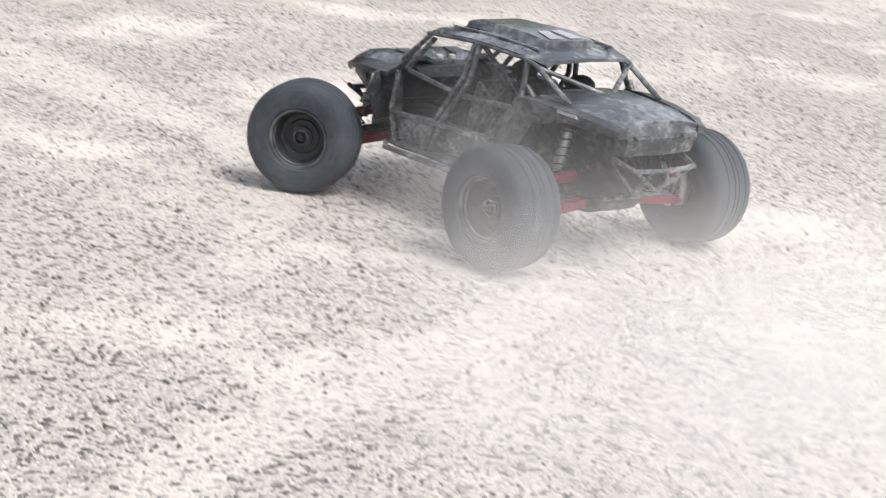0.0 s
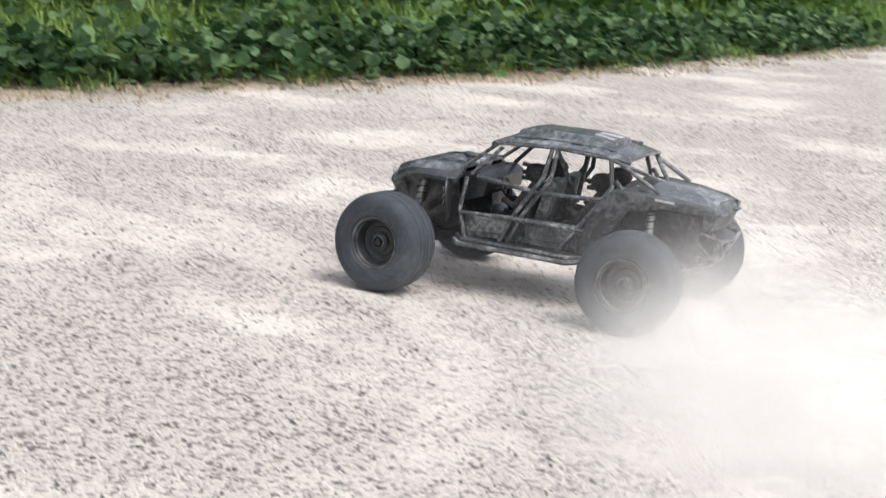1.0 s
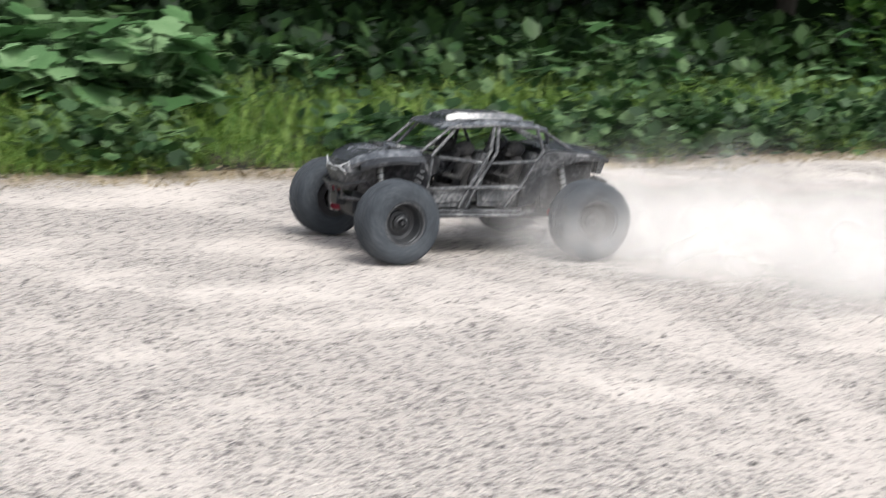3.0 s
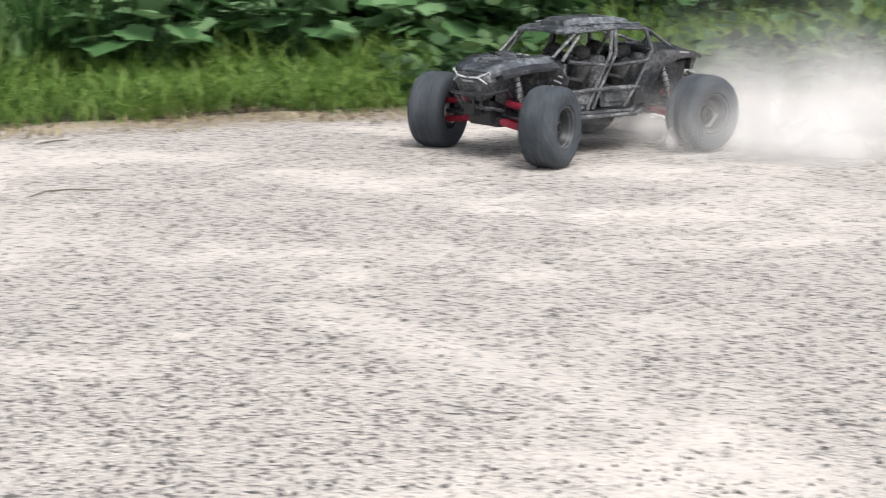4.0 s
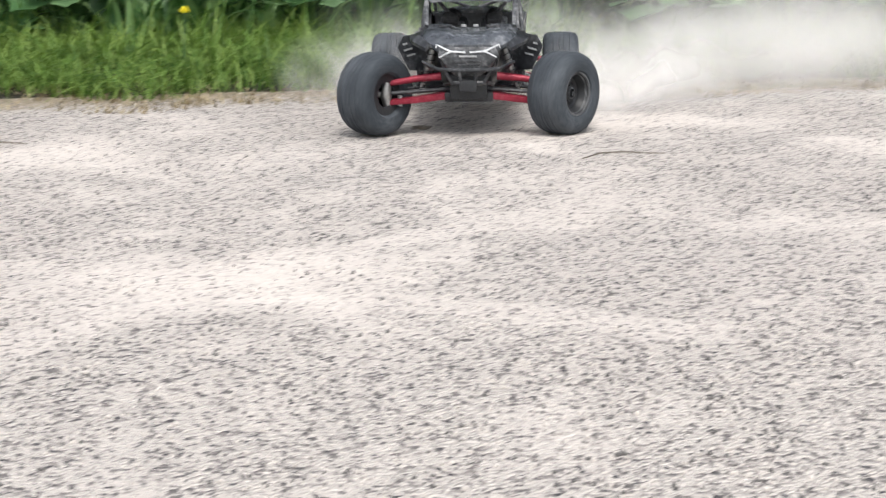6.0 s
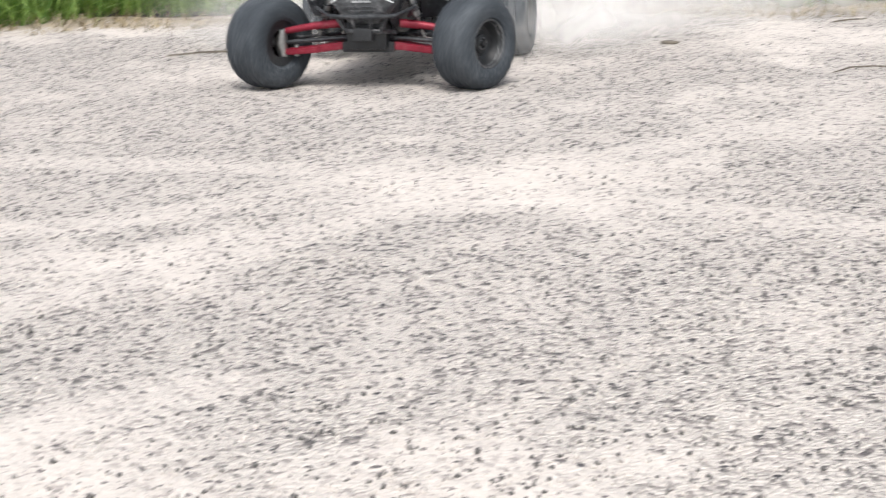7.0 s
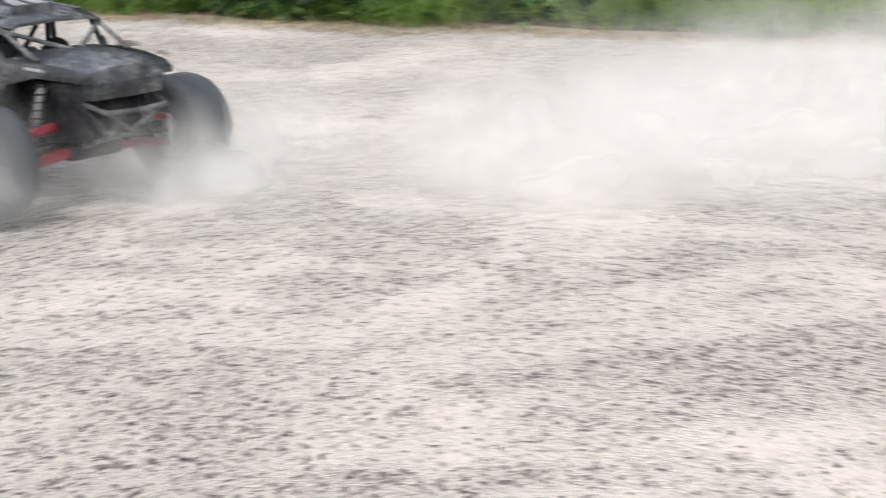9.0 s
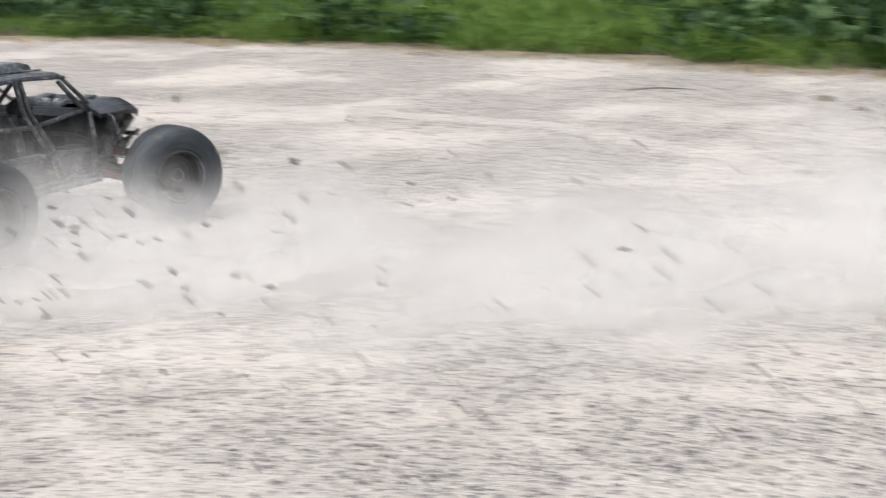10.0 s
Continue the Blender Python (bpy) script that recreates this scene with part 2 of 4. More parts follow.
def loft(sections, bm=None, closed=True, caps=True):
    """A skin over cross-sections of equal count."""
    bm = bm or bmesh.new()
    rows = [[bm.verts.new(p) for p in s] for s in sections]
    n = len(rows[0])
    for a, b in zip(rows, rows[1:]):
        for k in range(n if closed else n - 1):
            bm.faces.new((a[k], a[(k + 1) % n], b[(k + 1) % n], b[k]))
    if caps and closed:
        bm.faces.new(rows[0][::-1])
        bm.faces.new(rows[-1])
    return bm


def block(x0, x1, y0, y1, z0, z1, bevel=0.004, bm=None):
    """A box with rounded edges."""
    own = bmesh.new()
    bmesh.ops.create_cube(own, size=1, matrix=Matrix.Translation(((x0 + x1) / 2, (y0 + y1) / 2, (z0 + z1) / 2)) @ Matrix.Diagonal((x1 - x0, y1 - y0, z1 - z0, 1)))
    if bevel:
        bmesh.ops.bevel(own, geom=own.edges[:], offset=bevel, segments=2, affect="EDGES", profile=0.7)
    return own if bm is None else joined(bm, own)


def joined(bm, other):
    me = bpy.data.meshes.new("joint")
    other.to_mesh(me)
    other.free()
    bm.from_mesh(me)
    bpy.data.meshes.remove(me)
    return bm


def panel(outline, thick, bevel=0.002):
    """A plate from its outline of 3D points, given thickness along a vector."""
    bm = bmesh.new()
    f = bm.faces.new([bm.verts.new(p) for p in outline])
    ext = bmesh.ops.extrude_face_region(bm, geom=[f])
    bmesh.ops.translate(bm, verts=[v for v in ext["geom"] if isinstance(v, bmesh.types.BMVert)], vec=thick)
    if bevel:
        bmesh.ops.bevel(bm, geom=bm.edges[:], offset=bevel, segments=1, affect="EDGES")
    return bm


def revolve(profile, steps=48, bump_fn=None):
    """Spin (radius, across) points about the y axis; bump_fn adds to the radius."""
    bm = bmesh.new()
    rows = []
    for k in range(steps):
        a = k * math.tau / steps
        rows.append([bm.verts.new(((r + (bump_fn(j, k) if bump_fn else 0)) * math.cos(a), y, (r + (bump_fn(j, k) if bump_fn else 0)) * math.sin(a))) for j, (r, y) in enumerate(profile)])
    for k in range(steps):
        a, b = rows[k], rows[(k + 1) % steps]
        for j in range(len(profile) - 1):
            bm.faces.new((a[j], a[j + 1], b[j + 1], b[j]))
    return bm


def ball(c, r, squash=(1, 1, 1), bm=None, level=2):
    bm = bm or bmesh.new()
    bmesh.ops.create_icosphere(bm, subdivisions=level, radius=r, matrix=Matrix.Translation(c) @ Matrix.Diagonal((*squash, 1)))
    return bm


def raw_mesh(name, verts, faces, mat_):
    """A mesh from numpy arrays of vertices and triangles or quads."""
    me = bpy.data.meshes.new(name)
    k = faces.shape[1]
    me.vertices.add(len(verts))
    me.vertices.foreach_set("co", np.asarray(verts, np.float32).ravel())
    me.loops.add(faces.size)
    me.loops.foreach_set("vertex_index", faces.astype(np.int32).ravel())
    me.polygons.add(len(faces))
    me.polygons.foreach_set("loop_start", np.arange(0, faces.size, k, dtype=np.int32))
    me.update(calc_edges=True)
    me.validate()
    me.materials.append(mat_)
    return me


def scattered(name, shape_v, shape_f, places, mat_):
    """Copies of a small shape, each under its own 3x3 turn and place, joined into one mesh."""
    turns, spots = places
    v = np.einsum("nij,kj->nki", turns, shape_v) + spots[:, None, :]
    f = shape_f[None] + (np.arange(len(spots)) * len(shape_v))[:, None, None]
    return raw_mesh(name, v.reshape(-1, 3), f.reshape(-1, shape_f.shape[1]), mat_)


rng = np.random.default_rng(7)


def turns_of(n, sizes, tilt=None):
    """Random turns about z, or wholly random, times a size for each."""
    if tilt is None:
        q = rng.normal(size=(n, 4))
        q /= np.linalg.norm(q, axis=1)[:, None]
        w, x, y, z = q.T
        m = np.stack([1 - 2 * (y * y + z * z), 2 * (x * y - z * w), 2 * (x * z + y * w), 2 * (x * y + z * w), 1 - 2 * (x * x + z * z), 2 * (y * z - x * w),
                      2 * (x * z - y * w), 2 * (y * z + x * w), 1 - 2 * (x * x + y * y)], 1).reshape(n, 3, 3)
    else:
        a, b = rng.uniform(0, math.tau, n), tilt
        c, s, cb, sb = np.cos(a), np.sin(a), np.cos(b), np.sin(b)
        o = np.zeros(n)
        rz = np.stack([c, -s, o, s, c, o, o, o, o + 1], 1).reshape(n, 3, 3)
        rx = np.stack([o + 1, o, o, o, cb, -sb, o, sb, cb], 1).reshape(n, 3, 3)
        m = rz @ rx
    sizes = np.asarray(sizes)
    return m * (sizes[:, None, None] if sizes.ndim == 1 else sizes[:, None, :])


# ---- ground ----
EDGE = np.array([(17, 36), (11, 28), (6.5, 21.5), (3.6, 17), (1.36, 13.1), (0.5, 11.0), (-0.7, 8.5), (-1.75, 6.8), (-2.35, 5.85), (-3.0, 5.1), (-3.55, 4.4), (-4.1, 3.8), (-4.75, 3.0), (-5.35, 2.2),
                 (-6.1, 1.2), (-7.2, -0.1), (-8.2, -1.55), (-8.9, -3.1), (-9.8, -5.5), (-11, -9)], float)


def along_edge():
    """The border of the gravel, as a dense line: places and outward normals."""
    out = []
    for i in range(1, len(EDGE) - 2):
        a, b, c, d = EDGE[i - 1:i + 3]
        for t in np.linspace(0, 1, 40, endpoint=False):
            out.append(0.5 * (2 * b + (c - a) * t + (2 * a - 5 * b + 4 * c - d) * t * t + (3 * b - a - 3 * c + d) * t ** 3))
    p = np.array(out)
    d = np.gradient(p, axis=0)
    nrm = np.stack([d[:, 1], -d[:, 0]], 1)
    nrm /= np.linalg.norm(nrm, axis=1)[:, None]
    side = np.sign((nrm * (p - np.array([0.0, 0.0]))).sum(1))
    return p, nrm * side[:, None]


LINE, OUTWARD = along_edge()
RUN = np.concatenate([[0], np.cumsum(np.linalg.norm(np.diff(LINE, axis=0), axis=1))])


def border(s, d):
    """Place on the border at run s metres, d metres out from the gravel."""
    x, y = np.interp(s, RUN, LINE[:, 0]), np.interp(s, RUN, LINE[:, 1])
    nx, ny = np.interp(s, RUN, OUTWARD[:, 0]), np.interp(s, RUN, OUTWARD[:, 1])
    return np.stack([x + nx * d, y + ny * d], -1)


def run_at(x, y):
    return RUN[np.argmin((LINE[:, 0] - x) ** 2 + (LINE[:, 1] - y) ** 2)]


# paths along which tyres have swept the stones aside
SWEPT = [[(-2.30, 0.45), (-2.36, 0.85), (-2.42, 1.35), (-2.50, 1.80), (-2.56, 2.30), (-2.50, 2.9)], [(-3.30, 0.70), (-2.94, 1.07), (-2.72, 1.35), (-2.69, 1.62), (-2.75, 2.0)],
         [(-2.05, 0.40), (-1.94, 0.70), (-1.94, 1.10)], [(-1.10, 4.25), (-0.70, 3.83), (-0.48, 3.55), (-0.32, 3.18), (-0.30, 2.60)], [(-1.75, 2.65), (-1.48, 2.54), (-1.20, 2.42), (-0.8, 2.2)],
         [(-1.90, 4.35), (-1.30, 4.15), (-0.93, 3.91), (-0.60, 3.60)], [(-6.10, -1.90), (-5.70, -0.93), (-5.23, -0.24), (-4.65, 0.14), (-4.0, 0.4)], [(-0.35, 1.60), (-0.18, 1.99), (0.0, 2.28), (0.2, 2.7)],
         [(-3.40, 1.40), (-3.05, 1.66), (-2.87, 1.80), (-2.4, 2.0)], [(-2.66, -0.15), (-2.50, 0.38), (-2.48, 0.70), (-2.60, 1.20)], [(-2.55, 1.75), (-2.2, 2.05), (-1.8, 2.2)]]


def swept_at(x, y):
    """How far a spot lies in a swept path, 0 to 1."""
    p = np.stack([np.ravel(x), np.ravel(y)], 1)
    best = np.full(len(p), 9.0)
    for path in SWEPT:
        for a, b in zip(np.array(path[:-1]), np.array(path[1:])):
            t = np.clip(((p - a) @ (b - a)) / ((b - a) @ (b - a)), 0, 1)
            best = np.minimum(best, np.linalg.norm(p - a - t[:, None] * (b - a), axis=1))
    return np.clip(1.25 - best / 0.075, 0, 1).reshape(np.shape(x))


def ground():
    inner = np.arange(-4.0, 9.001, 0.07)
    outer = 9 + np.cumsum(0.12 * 1.35 ** np.arange(26))
    axis_y = np.concatenate([-(outer - 5)[::-1], inner, outer])
    inner_x = np.arange(-9.0, 2.001, 0.07)
    axis_x = np.concatenate([-outer[::-1], inner_x, outer - 7])
    X, Y = np.meshgrid(axis_x, axis_y, indexing="ij")
    Z = np.zeros_like(X)
    near = (X > -9) & (X < 2) & (Y > -4) & (Y < 9)
    for k, (sc, am) in enumerate(((2.2, 0.004), (7.0, 0.0025))):
        Z[near] += [am * noise.noise((x * sc, y * sc, k * 3.1)) for x, y in zip(X[near], Y[near])]
    nx, ny = X.shape
    i, j = np.meshgrid(np.arange(nx - 1), np.arange(ny - 1), indexing="ij")
    q = np.stack([i * ny + j, (i + 1) * ny + j, (i + 1) * ny + j + 1, i * ny + j + 1], -1).reshape(-1, 4)
    me = raw_mesh("ground", np.stack([X, Y, Z], -1).reshape(-1, 3), q, GRAVEL)
    me.polygons.foreach_set("use_smooth", [True] * len(me.polygons))
    earth = np.zeros(X.shape, np.float32)
    spots = np.stack([X[near], Y[near]], 1)
    earth[near] = np.clip(1 - np.concatenate([np.sqrt(((c[:, None] - LINE[None, ::4]) ** 2).sum(2).min(1)) for c in np.array_split(spots, 60)]) / 0.38, 0, 1)
    me.attributes.new("earth", "FLOAT", "POINT").data.foreach_set("value", earth.ravel())
    me.attributes.new("swept", "FLOAT", "POINT").data.foreach_set("value", swept_at(X, Y).ravel().astype(np.float32))
    return tagged(new("ground", me), "pale dusty crushed limestone gravel lot with wheel marks", "gravel lot", kind="structure")


GROUND = ground()


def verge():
    """The strip of soil under the plants, darkened for their shade: a low bank that rises away from the gravel."""
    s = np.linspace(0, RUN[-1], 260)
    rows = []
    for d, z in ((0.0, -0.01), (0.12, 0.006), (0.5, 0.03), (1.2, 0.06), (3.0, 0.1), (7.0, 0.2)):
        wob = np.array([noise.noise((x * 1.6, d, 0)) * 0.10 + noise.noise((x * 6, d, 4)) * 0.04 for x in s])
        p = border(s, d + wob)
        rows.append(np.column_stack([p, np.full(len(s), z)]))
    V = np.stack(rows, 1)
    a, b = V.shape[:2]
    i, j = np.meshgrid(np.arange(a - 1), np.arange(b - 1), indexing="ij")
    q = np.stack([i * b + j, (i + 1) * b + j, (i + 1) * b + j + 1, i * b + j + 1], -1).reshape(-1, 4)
    return tagged(new("verge", raw_mesh("verge", V.reshape(-1, 3), q, SHADED_SOIL)), "soil bank under the roadside plants, darkened to deepen their shade", "verge", kind="structure")


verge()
BANK = lambda d: np.interp(d, [0, 0.12, 0.5, 1.2, 3, 7], [-0.005, 0.006, 0.03, 0.06, 0.1, 0.2])

OCTA_V = np.array([(1, 0, 0), (-1, 0, 0), (0, 1, 0), (0, -1, 0), (0, 0, 1), (0, 0, -1)], float)
OCTA_F = np.array([(0, 2, 4), (2, 1, 4), (1, 3, 4), (3, 0, 4), (2, 0, 5), (1, 2, 5), (3, 1, 5), (0, 3, 5)])


def loose_stones(n):
    """Chips of stone lying on the lot."""
    a = rng.uniform(-0.45, 2.1, n)
    r = 1.4 + 6.6 * rng.uniform(0, 1, n) ** 1.3
    x, y = -np.sin(a) * r, np.cos(a) * r
    patch = np.array([noise.noise((p * 1.7, q * 1.7, 5.0)) + 0.6 * noise.noise((p * 5, q * 5, 8.0)) for p, q in zip(x, y)])
    keep = rng.uniform(0, 1, n) < np.clip(0.72 + 0.9 * patch, 0.2, 1) * (1 - 0.75 * swept_at(x, y))
    x, y = x[keep], y[keep]
    n = len(x)
    size = np.clip(rng.lognormal(math.log(0.0025), 0.36, n), 0.0014, 0.0044)
    t = turns_of(n, np.stack([size * rng.uniform(0.8, 1.4, n), size, size * rng.uniform(0.6, 1.0, n)], 1))
    z = size * 0.25 + np.array([0.004 * noise.noise((p * 2.2, q * 2.2, 0)) + 0.0025 * noise.noise((p * 7, q * 7, 3.1)) for p, q in zip(x, y)])
    v = OCTA_V * np.array([1, 1, 1])
    return scattered("gravel_stones", v, OCTA_F, (t, np.stack([x, y, z], 1)), STONE)


tagged(new("gravel_stones", loose_stones(135000)), "loose grey and cream limestone chips on the lot", "gravel", kind="stuff")


def near_stones():
    """The stones nearest to where one stands, each a piece of the lot."""
    kinds = []
    for k in range(4):
        bm = ball((0, 0, 0), 1.0, (1.25, 1.0, 0.7), level=1)
        for v in bm.verts:
            v.co *= 1 + 0.35 * noise.noise(v.co * 1.3 + Vector((k * 7, 0, 0)))
        kinds.append(mesh_of("stone", bm, STONE, smooth=False))
    r = random.Random(3)
    for k in range(300):
        a, d = r.uniform(-0.2, 1.9), r.uniform(1.7, 3.0)
        ob = new("stone", kinds[k % 4])
        ob.parent = GROUND
        sz = r.uniform(0.0022, 0.0038)
        ob.matrix_basis = pose(-math.sin(a) * d, math.cos(a) * d, sz * 0.35, r.uniform(-25, 25), r.uniform(-25, 25), r.uniform(0, 360)) @ Matrix.Diagonal((sz, sz, sz, 1))


near_stones()


# ---- plants along the border ----
def blades(name, n, s_range, d_range, height, width, lean, mat_, label, d_power=1.0, seg=3):
    """Grass: tapering folded strips that bend over towards their tips."""
    s, d = rng.uniform(*s_range, n), d_range[0] + (d_range[1] - d_range[0]) * rng.uniform(0, 1, n) ** d_power
    tuft = np.array([noise.noise((x * 2.6, y * 3.1, 2.0)) + 0.4 * noise.noise((x * 8, y * 8, 6.0)) for x, y in zip(s, d)])
    keep = tuft > rng.uniform(-1.0, 0.1, n)
    s, d, tuft = s[keep], d[keep], tuft[keep]
    n = len(s)
    p = border(s, d + 0.07 * np.sin(s * 5.1) + 0.05 * np.sin(s * 11.3))
    h = height * rng.uniform(0.5, 1.25, n) * (1 + 0.5 * tuft)
    a = rng.uniform(0, math.tau, n)
    le = rng.uniform(0.2, 1, n) * lean
    w = width * rng.uniform(0.6, 1.3, n)
    ux, uy = np.cos(a), np.sin(a)
    V = []
    for k in range(seg + 1):
        t = k / seg
        out = h * le * t ** 2.0
        zz = h * (t - 0.45 * le * t ** 2.5)
        wide = w * (1 - t) ** 0.6 * 0.5 if k < seg else w * 0.0
        cx, cy = p[:, 0] + ux * out, p[:, 1] + uy * out
        z = BANK(d) + zz
        V += [np.stack([cx - uy * wide, cy + ux * wide, z], 1), np.stack([cx + uy * wide, cy - ux * wide, z + 0.15 * wide], 1)]
    V = np.stack(V, 1)
    f = np.array([(2 * k, 2 * k + 1, 2 * k + 3, 2 * k + 2) for k in range(seg)])
    F = (f[None] + (np.arange(n) * (2 * seg + 2))[:, None, None]).reshape(-1, 4)
    return tagged(new(name, raw_mesh(name, V.reshape(-1, 3), F, mat_)), label, "grass", kind="stuff")


S = {k: run_at(*v) for k, v in dict(t1=(0.5, 11.0), t2=(-1.2, 7.7), t3=(-2.6, 5.5), t4=(-3.8, 4.2), t5=(-4.6, 3.2), t8=(-5.8, 1.6), t9=(-7.2, -0.1), end=(-8.8, -3.0)).items()}
S["bush"] = run_at(-0.45, 9.0)
FULL = (S["t1"] - 7.0, S["end"] + 1.5)
blades("roadside_grass", 46000, FULL, (0.0, 0.9), 0.10, 0.006, 1.7, GRASS, "short bright green grass at the gravel's edge", 0.8)
blades("lush_grass", 42000, (S["t3"] - 0.1, S["end"]), (0.02, 1.1), 0.14, 0.007, 2.2, GRASS, "thick bright green grass tufts along the gravel", 0.9)
blades("meadow_grass", 24000, FULL, (0.45, 1.7), 0.20, 0.008, 1.3, GRASS, "knee-high tangled green grass on the bank", 1.0)
blades("reed_grass", 8500, (S["t3"] + 1.2, S["t9"]), (0.9, 2.3), 0.42, 0.030, 1.25, REED, "tall broad-bladed reed grass leaning over", 1.0, 6)
blades("dry_litter", 16000, FULL, (-0.26, 0.14), 0.035, 0.006, 1.6, STRAW, "dry straw and dead leaves at the gravel's edge", 1.0)

LEAF_V = np.array([(0, 0, 0), (-0.30, 0.25, 0.05), (0.30, 0.25, 0.05), (-0.38, 0.6, 0.03), (0.38, 0.6, 0.03), (0, 0.5, -0.03), (0, 1.0, -0.10)])
LEAF_F = np.array([(0, 5, 1), (0, 2, 5), (1, 5, 3), (2, 4, 5), (3, 5, 6), (5, 4, 6)])


def leaf_heap(name, n, s_range, d_range, z_range, size, mat_, label, category, clump=14, spread=0.2, gaps=0.0, tilt=(0.1, 0.5), broad=1.0):
    """Many small leaves in clumps."""
    m = n // clump
    s, d, z = rng.uniform(*s_range, m), rng.uniform(*d_range, m), rng.uniform(*z_range, m)
    ok = np.array([noise.noise((x * 0.9, y, zz * 1.2)) for x, y, zz in zip(s, d, z)]) > gaps
    s, d, z = s[ok], d[ok], z[ok]
    p = border(s, d)
    c = np.repeat(np.column_stack([p, z + BANK(d)]), clump, 0) + rng.normal(size=(len(s) * clump, 3)) * np.array([1, 1, 0.6]) * spread
    c[:, 2] = np.abs(c[:, 2] - 0.01) + 0.01
    t = turns_of(len(c), size * rng.uniform(0.5, 1.3, len(c)), tilt=rng.normal(*tilt, len(c)))
    return tagged(new(name, scattered(name, LEAF_V * np.array((broad, 1, 1)), LEAF_F, (t, c), mat_)), label, category, kind="stuff")


leaf_heap("ground_ivy", 15000, (S["t1"] - 2, S["t3"] + 0.4), (0.03, 0.5), (0.02, 0.09), 0.055, HERB, "low leafy weeds creeping onto the gravel", "weeds", 12, 0.10, -0.15, (0.55, 0.5), 1.4)
leaf_heap("ground_ivy", 9000, (S["t8"] - 0.4, S["end"] + 1.5), (0.05, 0.9), (0.02, 0.14), 0.06, HERB, "low leafy weeds at the foot of the hedge", "weeds", 12, 0.10, -0.1, (0.4, 0.5))
leaf_heap("hedge_leaves", 12000, (FULL[0], S["t1"] - 1.2), (1.8, 3.0), (0.1, 2.0), 0.11, LUSH, "green leaves of the roadside hedge", "hedge", 14, 0.18, -0.05, (0.5, 0.5))
leaf_heap("hedge_leaves", 9000, (S["t1"] - 2.0, S["t3"] + 2.0), (4.0, 5.6), (0.02, 0.8), 0.13, SHADE_LEAF, "deep undergrowth beneath the trees, shade put into its colour", "undergrowth", 14, 0.2, -0.3, (0.6, 0.5))
leaf_heap("hedge_leaves", 16000, (S["t1"] - 2.0, S["t3"] + 1.6), (1.7, 4.6), (0.0, 0.24), 0.11, SHADE_LEAF, "low undergrowth covering the soil, shade put into its colour", "undergrowth", 12, 0.14, -1.0, (0.6, 0.5))
leaf_heap("hedge_leaves", 5000, (S["t2"] - 0.5, S["t3"] + 1.2), (3.2, 4.4), (0.05, 0.8), 0.085, SHADE_LEAF, "undergrowth under the trees in shade-darkened green", "undergrowth", 16, 0.14, -0.1, (0.6, 0.5))
leaf_heap("hedge_leaves", 15000, (S["t1"] - 1.2, S["t3"] + 1.4), (3.0, 4.4), (0.15, 1.4), 0.085, SHADE_LEAF, "leaves hanging under the trees, darkened in colour for the shade", "hedge", 18, 0.13, 0.0, (0.6, 0.5))
leaf_heap("hedge_leaves", 16000, (S["t3"] + 1.4, FULL[1]), (2.3, 3.8), (0.1, 1.9), 0.10, SHADE_LEAF, "dark green hedge leaves with the shade in their colour", "hedge", 14, 0.17, 0.02, (0.4, 0.5))
# Boughs above the view, added to block sky light over the hedge.
leaf_heap("overhanging_boughs", 28000, (S["t1"] - 1.5, S["t3"] + 0.7), (1.7, 4.6), (1.75, 2.7), 0.17, SHADE_LEAF, "dense dark boughs added out of view to shade the hedge", "boughs", 16, 0.22, -0.4)
leaf_heap("overhanging_boughs", 12000, (S["t8"], FULL[1]), (1.9, 4.6), (1.7, 2.7), 0.17, SHADE_LEAF, "dense dark boughs added out of view to shade the hedge", "boughs", 16, 0.22, -0.4)
leaf_heap("bright_bush", 18000, (S["t1"] - 3.8, S["t1"] + 0.3), (0.8, 1.8), (0.08, 1.4), 0.08, LUSH, "bright green bush with small leaves", "bush", 14, 0.15, -0.15, (0.6, 0.5))
leaf_heap("nettle_bank", 1700, (S["bush"] - 0.6, S["t3"] + 0.8), (0.9, 1.7), (0.04, 0.2), 0.07, HERB, "leafy weeds before the hedge", "weeds", 12, 0.10, 0.0, (0.5, 0.5))
leaf_heap("nettle_bank", 6500, (S["t3"] + 0.4, S["t9"]), (1.0, 2.3), (0.05, 0.55), 0.085, HERB, "leafy weeds growing among the reeds", "weeds", 10, 0.10, 0.08, (0.7, 0.4))


def lobed_leaf():
    """A broad lobed leaf with a folded rib, one metre long before scaling."""
    bm = bmesh.new()
    rim = [(0.0, 0.02), (0.30, -0.10), (0.52, 0.18), (0.46, 0.40), (0.58, 0.62), (0.30, 0.74), (0.0, 1.0), (-0.30, 0.74), (-0.58, 0.62), (-0.46, 0.40), (-0.52, 0.18), (-0.30, -0.10)]
    mid = [bm.verts.new((0, y, z)) for y, z in ((0.1, 0.0), (0.45, -0.03), (0.75, -0.08))]
    out = [bm.verts.new((x, y, 0.10 * abs(x) - 0.18 * max(0, y - 0.5) ** 2)) for x, y in rim]
    near = [0, 0, 0, 1, 1, 2, 2, 2, 1, 1, 0, 0]
    for k in range(12):
        a, b = out[k], out[(k + 1) % 12]
        i, j = near[k], near[(k + 1) % 12]
        bm.faces.new((a, b, mid[i]))
        if i != j:
            bm.faces.new((b, mid[j], mid[i]))
    return mesh_of("leaf", bm, WEED)


LOBED = lobed_leaf()


